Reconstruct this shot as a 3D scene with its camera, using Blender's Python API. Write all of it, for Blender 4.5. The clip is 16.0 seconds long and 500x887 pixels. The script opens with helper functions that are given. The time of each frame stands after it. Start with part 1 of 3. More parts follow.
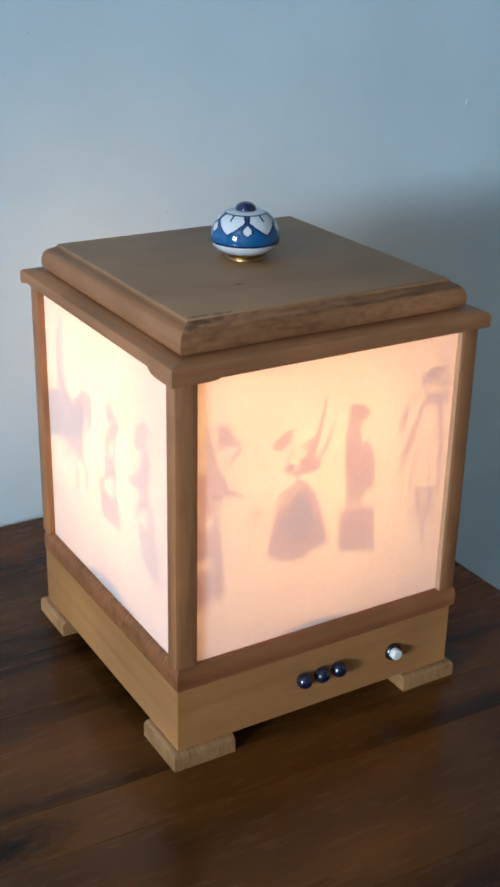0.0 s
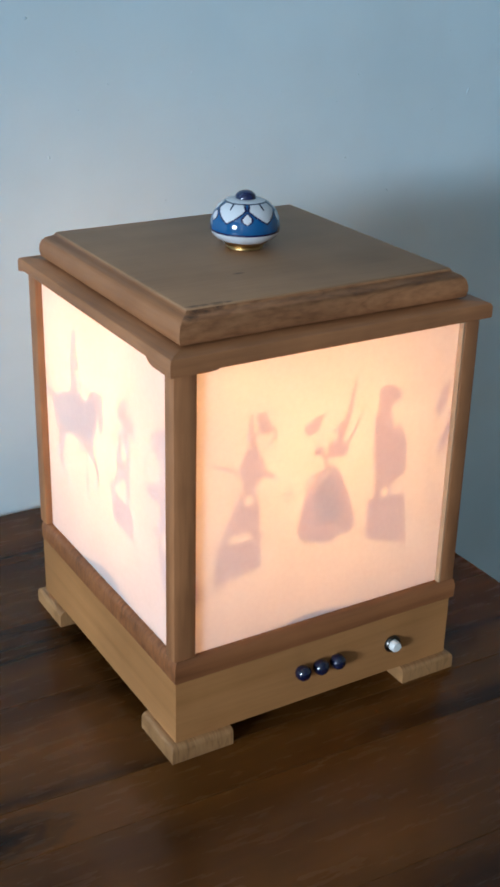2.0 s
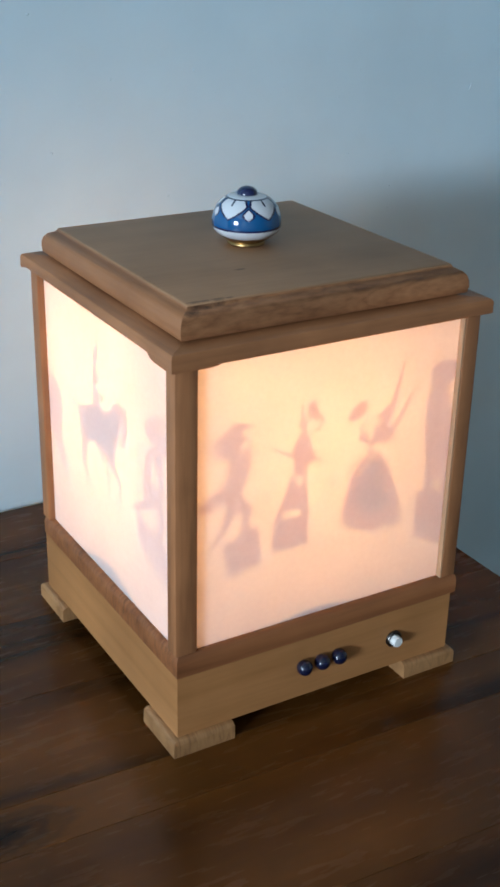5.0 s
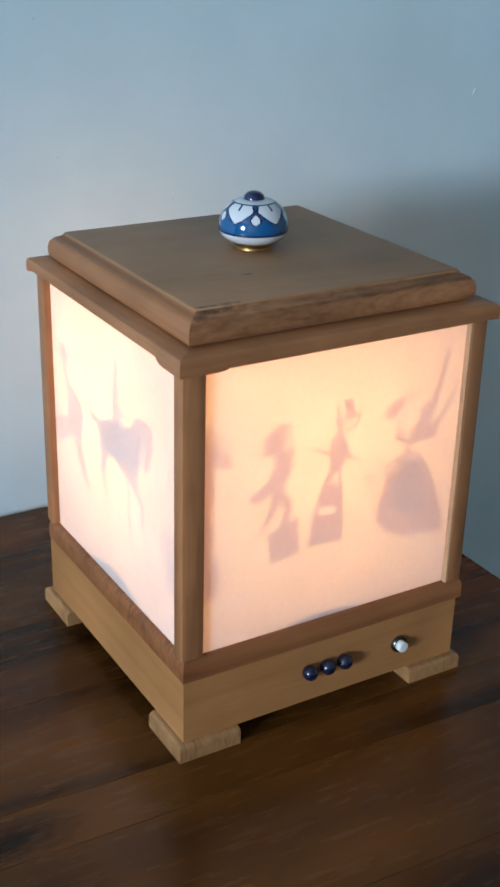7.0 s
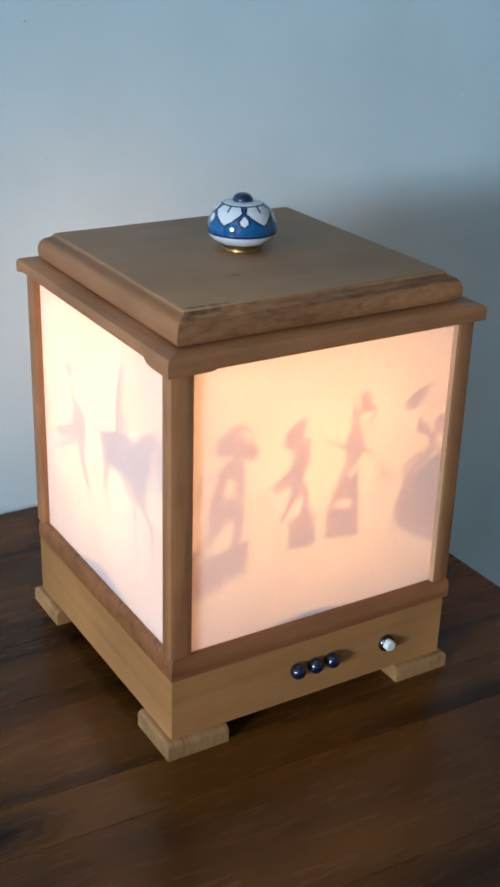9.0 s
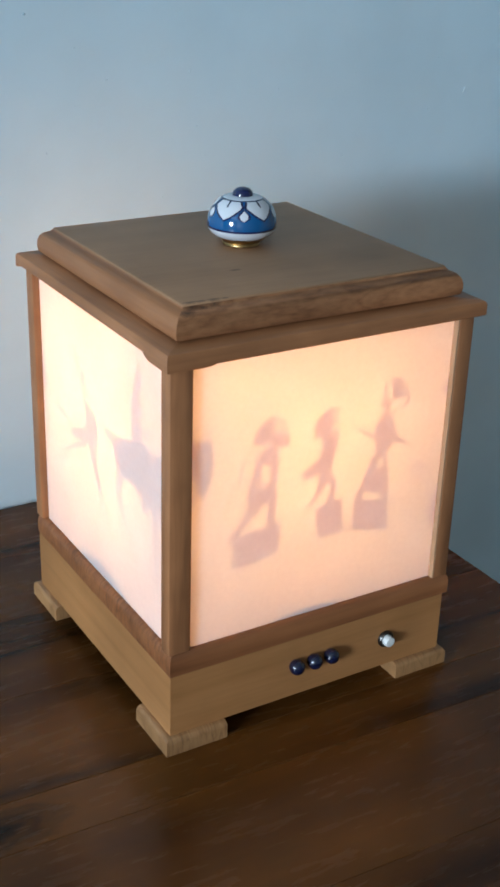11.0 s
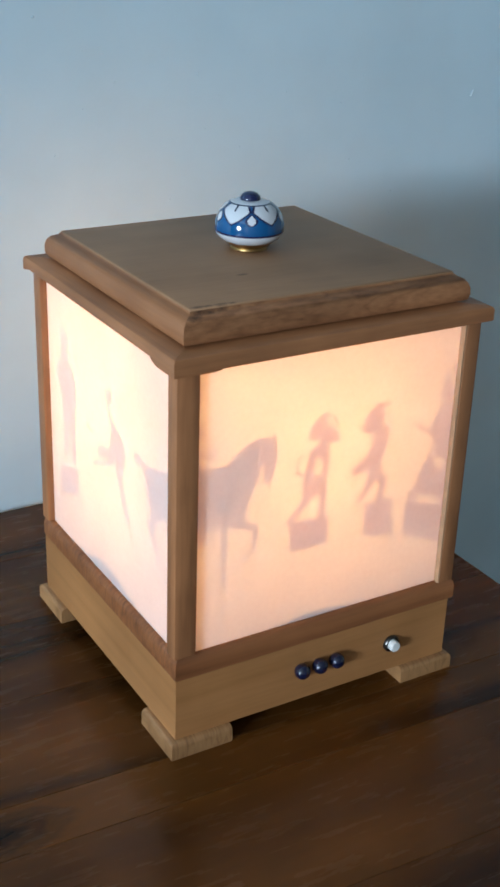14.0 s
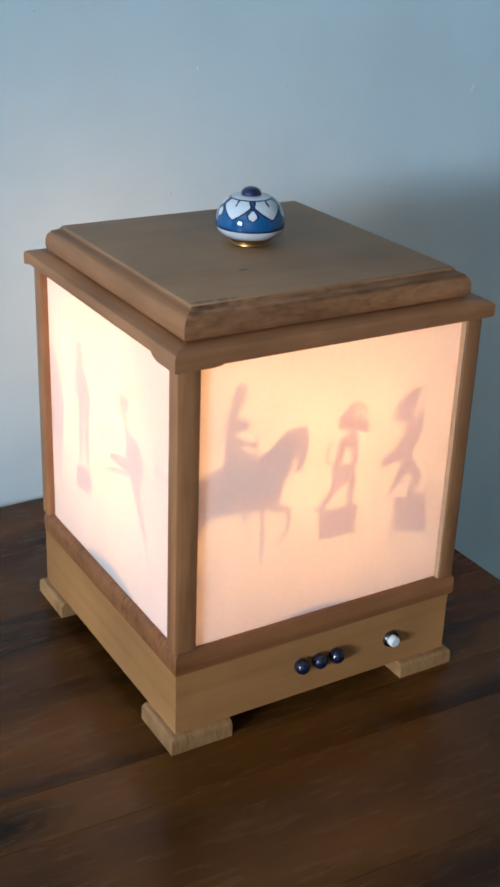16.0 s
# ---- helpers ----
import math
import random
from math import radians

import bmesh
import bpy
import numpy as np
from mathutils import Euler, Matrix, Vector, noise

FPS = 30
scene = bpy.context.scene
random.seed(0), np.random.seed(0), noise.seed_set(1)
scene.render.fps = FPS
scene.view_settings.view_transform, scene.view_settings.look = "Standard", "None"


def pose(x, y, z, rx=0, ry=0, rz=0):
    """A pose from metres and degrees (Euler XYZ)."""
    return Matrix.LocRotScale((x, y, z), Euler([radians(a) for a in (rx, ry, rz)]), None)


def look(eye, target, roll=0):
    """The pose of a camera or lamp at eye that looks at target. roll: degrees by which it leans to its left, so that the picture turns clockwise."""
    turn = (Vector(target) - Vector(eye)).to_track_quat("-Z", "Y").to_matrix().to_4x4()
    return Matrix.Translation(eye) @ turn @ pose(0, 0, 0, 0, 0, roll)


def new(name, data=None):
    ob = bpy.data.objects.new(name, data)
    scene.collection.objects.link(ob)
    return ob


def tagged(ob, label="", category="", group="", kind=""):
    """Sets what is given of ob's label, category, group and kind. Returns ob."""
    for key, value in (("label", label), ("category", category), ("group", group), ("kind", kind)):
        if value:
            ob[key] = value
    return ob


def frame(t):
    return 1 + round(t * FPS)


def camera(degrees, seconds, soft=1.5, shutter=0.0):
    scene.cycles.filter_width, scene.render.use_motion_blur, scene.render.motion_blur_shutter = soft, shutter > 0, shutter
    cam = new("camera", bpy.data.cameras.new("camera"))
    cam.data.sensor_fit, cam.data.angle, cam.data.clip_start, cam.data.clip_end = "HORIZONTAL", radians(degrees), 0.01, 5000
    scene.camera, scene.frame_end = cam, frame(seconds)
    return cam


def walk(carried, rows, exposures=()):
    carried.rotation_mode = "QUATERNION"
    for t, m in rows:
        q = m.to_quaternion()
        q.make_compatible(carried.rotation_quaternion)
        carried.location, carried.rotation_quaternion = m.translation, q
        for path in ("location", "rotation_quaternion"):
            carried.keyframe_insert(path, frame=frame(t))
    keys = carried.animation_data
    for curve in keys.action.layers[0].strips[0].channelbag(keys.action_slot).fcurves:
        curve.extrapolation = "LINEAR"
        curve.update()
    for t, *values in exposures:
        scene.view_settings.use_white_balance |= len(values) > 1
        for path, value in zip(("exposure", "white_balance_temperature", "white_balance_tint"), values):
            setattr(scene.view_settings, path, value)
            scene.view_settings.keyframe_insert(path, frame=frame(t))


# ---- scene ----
# ---- camera ----
cam = camera(23.02, 16.0, soft=3.0)
walk(cam, [
    (0.0, pose(-0.3727, -0.6253, 0.4699, 66.279, -1.132, -30.675)),
    (0.5, pose(-0.3759, -0.6296, 0.4733, 66.239, -1.166, -30.670)),
    (1.0, pose(-0.3738, -0.6254, 0.4712, 66.191, -1.157, -30.628)),
    (1.5, pose(-0.3726, -0.6221, 0.4707, 65.949, -1.355, -30.688)),
    (2.0, pose(-0.3704, -0.6201, 0.4686, 65.755, -1.334, -30.687)),
    (2.5, pose(-0.3697, -0.6255, 0.4694, 65.901, -1.120, -30.634)),
    (3.0, pose(-0.3700, -0.6253, 0.4695, 65.924, -1.026, -30.318)),
    (3.5, pose(-0.3696, -0.6245, 0.4697, 65.590, -1.128, -30.416)),
    (4.0, pose(-0.3695, -0.6241, 0.4684, 65.548, -1.233, -30.456)),
    (6.5, pose(-0.3710, -0.6198, 0.4710, 65.609, -1.228, -30.510)),
    (7.0, pose(-0.3743, -0.6192, 0.4699, 65.703, -1.425, -30.565)),
    (7.5, pose(-0.3729, -0.6200, 0.4702, 65.658, -1.667, -30.883)),
    (8.0, pose(-0.3746, -0.6210, 0.4704, 65.728, -1.423, -30.612)),
    (8.5, pose(-0.3756, -0.6238, 0.4714, 65.822, -1.510, -30.819)),
    (9.0, pose(-0.3748, -0.6246, 0.4711, 65.787, -1.637, -30.865)),
    (11.5, pose(-0.3729, -0.6232, 0.4700, 65.586, -1.749, -30.760)),
    (12.0, pose(-0.3725, -0.6213, 0.4700, 65.499, -1.727, -30.641)),
    (12.5, pose(-0.3736, -0.6194, 0.4697, 65.244, -1.855, -30.397)),
    (13.0, pose(-0.3732, -0.6184, 0.4701, 65.276, -2.118, -30.574)),
    (13.5, pose(-0.3715, -0.6182, 0.4704, 65.298, -1.789, -30.627)),
    (14.0, pose(-0.3733, -0.6227, 0.4728, 65.557, -1.886, -30.424)),
    (14.5, pose(-0.3731, -0.6258, 0.4718, 65.543, -1.794, -30.681)),
    (15.0, pose(-0.3723, -0.6296, 0.4722, 65.508, -1.967, -30.643)),
    (15.5, pose(-0.3733, -0.6237, 0.4728, 65.436, -1.765, -30.590)),
    (16.0, pose(-0.3742, -0.6224, 0.4731, 65.318, -2.014, -30.420)),
], exposures=[(0.0, 0.0), (16.0, 0.0)])

# ---- world and daylight ----
world = bpy.data.worlds.new("sky")
scene.world = world
world.use_nodes = True
_bg = world.node_tree.nodes["Background"]
_sky = world.node_tree.nodes.new("ShaderNodeTexSky")
_sky.sky_type = "NISHITA"
_sky.sun_disc = False
_sky.sun_elevation = radians(28)
_sky.sun_rotation = radians(200)
world.node_tree.links.new(_sky.outputs["Color"], _bg.inputs["Color"])
_bg.inputs["Strength"].default_value = 0.08

ROOM_L, ROOM_R, ROOM_F, WALL_Y = -3.2, 1.7, -2.6, 0.250
FLOOR_Z, CEIL_Z = -0.75, 1.70
WIN_Y0, WIN_Y1, WIN_Z0, WIN_Z1 = -1.90, -1.05, 0.42, 0.98

_lamp = bpy.data.lights.new("window_light", "AREA")
_lamp.shape, _lamp.size, _lamp.size_y = "RECTANGLE", WIN_Y1 - WIN_Y0 - 0.1, WIN_Z1 - WIN_Z0 - 0.1
_lamp.energy = 131.0
_lamp.color = (0.665, 0.835, 1.0)
_lo = new("window_light", _lamp)
_lo.matrix_world = look((ROOM_L + 0.01, (WIN_Y0 + WIN_Y1) / 2, (WIN_Z0 + WIN_Z1) / 2), (0.2, (WIN_Y0 + WIN_Y1) / 2, (WIN_Z0 + WIN_Z1) / 2))

BULB = Vector((0.0003, 0.0164, 0.1796))
_lamp = bpy.data.lights.new("bulb_light", "POINT")
_lamp.energy = 1.66
_lamp.shadow_soft_size = 0.0009
_lamp.color = (1.0, 0.495, 0.165)
_lo = new("bulb_light", _lamp)
_lo.matrix_world = Matrix.Translation(BULB)
DRUM_X, DRUM_Y, DRUM_R, TURN_RATE = -0.0020, 0.0038, 0.075, 5.9276


# ---- materials ----
def mat(name):
    m = bpy.data.materials.new(name)
    m.use_nodes = True
    return m, m.node_tree, m.node_tree.nodes["Principled BSDF"]


def node(nt, kind, **values):
    n = nt.nodes.new(kind)
    for k, v in values.items():
        n.inputs[k.replace("_", " ")].default_value = v
    return n


def coords(nt, scale=(1, 1, 1), turn=(0, 0, 0), jitter=True):
    """Object coordinates in metres, shifted at random from piece to piece."""
    tc = nt.nodes.new("ShaderNodeTexCoord")
    mp = nt.nodes.new("ShaderNodeMapping")
    mp.inputs["Scale"].default_value = scale
    mp.inputs["Rotation"].default_value = turn
    nt.links.new(tc.outputs["Object"], mp.inputs["Vector"])
    if jitter:
        oi = nt.nodes.new("ShaderNodeObjectInfo")
        mul = nt.nodes.new("ShaderNodeVectorMath")
        mul.operation = "MULTIPLY"
        mul.inputs[1].default_value = (3.1, 5.7, 7.3)
        nt.links.new(oi.outputs["Random"], mul.inputs[0])
        nt.links.new(mul.outputs["Vector"], mp.inputs["Location"])
    return mp.outputs["Vector"]


def ramp(nt, fac, stops):
    r = nt.nodes.new("ShaderNodeValToRGB")
    while len(r.color_ramp.elements) < len(stops):
        r.color_ramp.elements.new(0.5)
    for e, (p, c) in zip(r.color_ramp.elements, stops):
        e.position, e.color = p, (*c, 1)
    nt.links.new(fac, r.inputs["Fac"])
    return r.outputs["Color"]


def mixc(nt, a, b, fac, mode="MIX"):
    m = nt.nodes.new("ShaderNodeMix")
    m.data_type, m.blend_type = "RGBA", mode
    for sock, v in ((m.inputs[6], a), (m.inputs[7], b)):
        if isinstance(v, tuple):
            sock.default_value = (*v, 1)
        else:
            nt.links.new(v, sock)
    if isinstance(fac, float):
        m.inputs[0].default_value = fac
    else:
        nt.links.new(fac, m.inputs[0])
    return m.outputs[2]


def knot(nt, col, kx, ky, size, dark):
    """A knot in the grain at (kx, ky): a dark heart with wandering rings."""
    tc = nt.nodes.new("ShaderNodeTexCoord")
    mp = nt.nodes.new("ShaderNodeMapping")
    mp.vector_type = "TEXTURE"
    mp.inputs["Location"].default_value = (kx, ky, 0)
    mp.inputs["Scale"].default_value = (size, size * 0.42, 1)
    nt.links.new(tc.outputs["Object"], mp.inputs["Vector"])
    wob = node(nt, "ShaderNodeTexNoise", Scale=2.2, Detail=2.0)
    nt.links.new(mp.outputs["Vector"], wob.inputs["Vector"])
    mixed = nt.nodes.new("ShaderNodeVectorMath")
    mixed.operation = "MULTIPLY_ADD"
    mixed.inputs[1].default_value = (0.7, 0.7, 0)
    nt.links.new(wob.outputs["Color"], mixed.inputs[0])
    nt.links.new(mp.outputs["Vector"], mixed.inputs[2])
    off = nt.nodes.new("ShaderNodeVectorMath")
    off.operation = "SUBTRACT"
    off.inputs[1].default_value = (0.35, 0.35, 0)
    nt.links.new(mixed.outputs["Vector"], off.inputs[0])
    flat = nt.nodes.new("ShaderNodeVectorMath")
    flat.operation = "MULTIPLY"
    flat.inputs[1].default_value = (1, 1, 0)
    nt.links.new(off.outputs["Vector"], flat.inputs[0])
    ln = nt.nodes.new("ShaderNodeVectorMath")
    ln.operation = "LENGTH"
    nt.links.new(flat.outputs["Vector"], ln.inputs[0])
    w = ramp(nt, ln.outputs["Value"], [(0.0, (0.95, 0.95, 0.95)), (0.30, (0.85, 0.85, 0.85)), (0.42, (0.50, 0.50, 0.50)), (0.55, (0.70, 0.70, 0.70)), (0.72, (0.30, 0.30, 0.30)), (0.85, (0.40, 0.40, 0.40)), (1.0, (0, 0, 0))])
    return mixc(nt, col, tuple(0.35 * c for c in dark), w)


def wood(name, dark, mid, light, axis="x", fine=420.0, rough=0.5, rings=0.5, ring_scale=26.0, bump=0.12, coat=0.0, stain=0.35, vary=0.0, knots=(), gloss=0.4, along=0.055, also=""):
    """Sawn wood: long grain along one axis, year rings that wander, pores and uneven tone."""
    m, nt, bsdf = mat(name)
    k = "xyz".index(axis)
    stretch = [1.0, 1.0, 1.0]
    stretch[k] = along
    for c in also:
        stretch["xyz".index(c)] = 0.2
    v = coords(nt, tuple(stretch))
    grain = node(nt, "ShaderNodeTexNoise", Scale=fine, Detail=4.0, Roughness=0.6)
    nt.links.new(v, grain.inputs["Vector"])
    figure = node(nt, "ShaderNodeTexNoise", Scale=ring_scale, Detail=2.0, Roughness=0.45, Distortion=0.6)
    nt.links.new(v, figure.inputs["Vector"])
    saw = nt.nodes.new("ShaderNodeMath")
    saw.operation = "MULTIPLY"
    saw.inputs[1].default_value = 9.0
    nt.links.new(figure.outputs["Fac"], saw.inputs[0])
    pp = nt.nodes.new("ShaderNodeMath")
    pp.operation = "PINGPONG"
    pp.inputs[1].default_value = 1.0
    nt.links.new(saw.outputs[0], pp.inputs[0])
    base = ramp(nt, grain.outputs["Fac"], [(0.28, dark), (0.5, mid), (0.72, light)])
    ring = ramp(nt, pp.outputs[0], [(0.0, dark), (0.35, mid), (1.0, light)])
    col = mixc(nt, base, ring, rings)
    v2 = coords(nt, (1, 1, 1))
    blotch = node(nt, "ShaderNodeTexNoise", Scale=14.0, Detail=3.0)
    nt.links.new(v2, blotch.inputs["Vector"])
    tone = ramp(nt, blotch.outputs["Fac"], [(0.3, (0.72, 0.70, 0.68)), (0.7, (1.12, 1.1, 1.06))])
    col = mixc(nt, col, tone, stain * 2 if stain < 0.5 else 1.0, "MULTIPLY")
    if vary:
        oi = nt.nodes.new("ShaderNodeObjectInfo")
        col = mixc(nt, col, ramp(nt, oi.outputs["Random"], [(0.0, (1 - vary, 1 - vary, 1 - vary)), (0.5, (1, 1, 0.95)), (1.0, (1 + vary, 1 + 1.3 * vary, 1 + 1.1 * vary))]), 1.0, "MULTIPLY")
    for kx, ky, kr in knots:
        col = knot(nt, col, kx, ky, kr, dark)
    nt.links.new(col, bsdf.inputs["Base Color"])
    rr = nt.nodes.new("ShaderNodeMapRange")
    rr.inputs["To Min"].default_value, rr.inputs["To Max"].default_value = rough - 0.08, rough + 0.1
    nt.links.new(grain.outputs["Fac"], rr.inputs["Value"])
    nt.links.new(rr.outputs["Result"], bsdf.inputs["Roughness"])
    b = node(nt, "ShaderNodeBump", Strength=bump, Distance=0.0006)
    nt.links.new(grain.outputs["Fac"], b.inputs["Height"])
    nt.links.new(b.outputs["Normal"], bsdf.inputs["Normal"])
    bsdf.inputs["Specular IOR Level"].default_value = gloss
    if coat:
        bsdf.inputs["Coat Weight"].default_value = coat
        bsdf.inputs["Coat Roughness"].default_value = 0.22
    return m


PINE = ((0.343, 0.148, 0.049), (0.407, 0.179, 0.0625), (0.455, 0.207, 0.077))
BEECH = ((0.261, 0.107, 0.045), (0.367, 0.152, 0.063), (0.437, 0.186, 0.079))
PINE_X, PINE_Y = wood("pine_board", *PINE, "x"), wood("pine_board_side", *PINE, "y")
BEECH_X, BEECH_Y, BEECH_Z = (wood("beech_" + a, *BEECH, a, rings=0.45, stain=0.6) for a in "xyz")
LID_WOOD = wood("lid_wood", (0.316, 0.163, 0.082), (0.362, 0.193, 0.10), (0.398, 0.217, 0.117), "x", rings=0.3, ring_scale=18.0, rough=0.55, knots=((-0.030, -0.043, 0.0045), (-0.0815, -0.0846, 0.0048), (-0.0755, -0.0848, 0.0040), (-0.0675, -0.0850, 0.0050), (-0.0610, -0.0853, 0.0030)))
LID_SIDE = wood("lid_side_grain", (0.266, 0.103, 0.042), (0.338, 0.14, 0.058), (0.389, 0.17, 0.075), "y", rings=0.45, ring_scale=24.0)
LID_END = wood("lid_end_grain", (0.165, 0.066, 0.027), (0.295, 0.125, 0.054), (0.393, 0.180, 0.082), "x", rings=0.4, ring_scale=75.0, along=0.3, fine=420.0, stain=0.5, knots=((-0.0820, -0.0872, 0.0055), (-0.0760, -0.0880, 0.0045), (-0.0685, -0.0868, 0.0055), (-0.0860, -0.0905, 0.0060)))
PALE_STRIP = wood("pale_strip_grain", (0.40, 0.24, 0.135), (0.47, 0.29, 0.17), (0.53, 0.34, 0.21), "z")
RED = ((0.136, 0.046, 0.017), (0.278, 0.1, 0.037), (0.376, 0.144, 0.054))
LEDGE_X, LEDGE_Y = wood("ledge_wood", *RED, "x", rings=0.75, ring_scale=34.0), wood("ledge_wood_side", *RED, "z", rings=0.32, ring_scale=95.0, along=0.3, also="x", stain=0.7)
FOOT_WOOD = wood("foot_wood", (0.231, 0.110, 0.042), (0.378, 0.188, 0.078), (0.462, 0.240, 0.103), "y", rings=0.55, ring_scale=190.0, along=0.1, also="z", stain=0.6, bump=0.3)
TABLE_WOOD = wood("table_wood", (0.026, 0.0088, 0.0018), (0.080, 0.0262, 0.0052), (0.130, 0.0462, 0.0098), "x", fine=150.0, rough=0.25, rings=0.80, ring_scale=6.5, along=0.16, bump=0.05, coat=0.0, gloss=0.19, vary=0.26, knots=((-0.215, -0.118, 0.045), (0.098, -0.212, 0.034), (0.118, -0.170, 0.022)))
EDGE_WOOD = wood("table_edge_wood", (0.05, 0.02, 0.01), (0.095, 0.042, 0.022), (0.13, 0.06, 0.03), "y", fine=260.0, rough=0.42, rings=0.4, ring_scale=15.0, coat=0.12)


def paint(name, colour, rough=0.85, bump=0.35, lumps=9.0, grains=160.0):
    m, nt, bsdf = mat(name)
    v = coords(nt, jitter=False)
    big = node(nt, "ShaderNodeTexNoise", Scale=lumps, Detail=3.0)
    small = node(nt, "ShaderNodeTexNoise", Scale=grains, Detail=3.0)
    for n in (big, small):
        nt.links.new(v, n.inputs["Vector"])
    c0, c1 = tuple(c * 0.95 for c in colour), tuple(min(1, c * 1.03) for c in colour)
    nt.links.new(ramp(nt, big.outputs["Fac"], [(0.35, c0), (0.65, c1)]), bsdf.inputs["Base Color"])
    bsdf.inputs["Roughness"].default_value = rough
    b1 = node(nt, "ShaderNodeBump", Strength=bump, Distance=0.004)
    nt.links.new(big.outputs["Fac"], b1.inputs["Height"])
    b2 = node(nt, "ShaderNodeBump", Strength=bump * 0.5, Distance=0.0006)
    nt.links.new(small.outputs["Fac"], b2.inputs["Height"])
    nt.links.new(b1.outputs["Normal"], b2.inputs["Normal"])
    nt.links.new(b2.outputs["Normal"], bsdf.inputs["Normal"])
    return m


WALL_PAINT = paint("wall_paint", (0.530, 0.700, 0.790), bump=0.22)
# unseen ceiling greyed down so that less light bounces into the shadows
LOW_BOUNCE_CEIL = paint("low_bounce_ceiling_paint", (0.46, 0.45, 0.43))
# dark warm grey on the unseen walls keeps fill light and blue bounce low
LOW_BOUNCE_PAINT = paint("low_bounce_wall_paint", (0.31, 0.30, 0.28))
WHITE_PAINT = paint("white_paint", (0.75, 0.75, 0.73), rough=0.45, bump=0.05)
FLOOR_MAT = paint("floor_covering", (0.20, 0.16, 0.12))


def plain(name, colour, rough=0.5, metal=0.0, coat=0.0, grain=0.0):
    m, nt, bsdf = mat(name)
    bsdf.inputs["Base Color"].default_value = (*colour, 1)
    bsdf.inputs["Roughness"].default_value = rough
    bsdf.inputs["Metallic"].default_value = metal
    bsdf.inputs["Coat Weight"].default_value = coat
    bsdf.inputs["Coat Roughness"].default_value = 0.05
    n = node(nt, "ShaderNodeTexNoise", Scale=700.0, Detail=2.0)
    tc = nt.nodes.new("ShaderNodeTexCoord")
    nt.links.new(tc.outputs["Object"], n.inputs["Vector"])
    b = node(nt, "ShaderNodeBump", Strength=0.04 + grain, Distance=0.0003)
    nt.links.new(n.outputs["Fac"], b.inputs["Height"])
    nt.links.new(b.outputs["Normal"], bsdf.inputs["Normal"])
    return m


GLAZE_WHITE = plain("white_glaze", (0.62, 0.64, 0.68), 0.12, coat=0.6)
GLAZE_BLUE = plain("blue_glaze", (0.001, 0.082, 0.235), 0.12, coat=0.6)
GLAZE_NAVY = plain("navy_glaze", (0.006, 0.012, 0.06), 0.12, coat=0.6)
BRASS = plain("brass", (0.42, 0.27, 0.11), 0.36, metal=1.0)
BEAD = plain("navy_bead", (0.004, 0.007, 0.028), 0.14, coat=0.6)
CHROME = plain("dark_chrome", (0.10, 0.095, 0.09), 0.3, metal=1.0)
BUTTON = plain("white_plastic", (0.75, 0.76, 0.74), 0.35)
SOOT = plain("dark_card", (0.10, 0.10, 0.11), 0.9)
STEEL = plain("steel_rod", (0.45, 0.45, 0.45), 0.35, metal=1.0)


def paper(name, dense, clear):
    """Paper that scatters light to both sides; dense: share thrown back, clear: share that keeps its way."""
    m, nt, bsdf = mat(name)
    nt.nodes.remove(bsdf)
    out = nt.nodes["Material Output"]
    v = coords(nt, jitter=False)
    fib = node(nt, "ShaderNodeTexNoise", Scale=260.0, Detail=4.0, Roughness=0.7)
    cloud = node(nt, "ShaderNodeTexNoise", Scale=22.0, Detail=2.0)
    for n in (fib, cloud):
        nt.links.new(v, n.inputs["Vector"])
    tint = mixc(nt, ramp(nt, fib.outputs["Fac"], [(0.3, (0.89, 0.88, 0.88)), (0.7, (0.93, 0.92, 0.915))]),
                ramp(nt, cloud.outputs["Fac"], [(0.3, (0.965, 0.96, 0.96)), (0.7, (1, 1, 1))]), 1.0, "MULTIPLY")
    tr = nt.nodes.new("ShaderNodeBsdfTranslucent")
    df = nt.nodes.new("ShaderNodeBsdfDiffuse")
    nt.links.new(tint, tr.inputs["Color"])
    nt.links.new(tint, df.inputs["Color"])
    mx = nt.nodes.new("ShaderNodeMixShader")
    mx.inputs[0].default_value = dense
    nt.links.new(tr.outputs[0], mx.inputs[1])
    nt.links.new(df.outputs[0], mx.inputs[2])
    rf = node(nt, "ShaderNodeBsdfRefraction", Roughness=0.75, IOR=1.3)
    nt.links.new(tint, rf.inputs["Color"])
    mx2 = nt.nodes.new("ShaderNodeMixShader")
    mx2.inputs[0].default_value = clear
    nt.links.new(mx.outputs[0], mx2.inputs[1])
    nt.links.new(rf.outputs[0], mx2.inputs[2])
    nt.links.new(mx2.outputs[0], out.inputs["Surface"])
    return m


def film(name, colour, clear):
    """Tinted sheet that lets part of the light straight through."""
    m, nt, bsdf = mat(name)
    out = nt.nodes["Material Output"]
    bsdf.inputs["Base Color"].default_value = (*colour, 1)
    bsdf.inputs["Roughness"].default_value = 0.6
    tp = nt.nodes.new("ShaderNodeBsdfTransparent")
    tp.inputs["Color"].default_value = (*clear, 1)
    mx = nt.nodes.new("ShaderNodeMixShader")
    mx.inputs[0].default_value = 0.97
    nt.links.new(bsdf.outputs[0], mx.inputs[1])
    nt.links.new(tp.outputs[0], mx.inputs[2])
    nt.links.new(mx.outputs[0], out.inputs["Surface"])
    return m


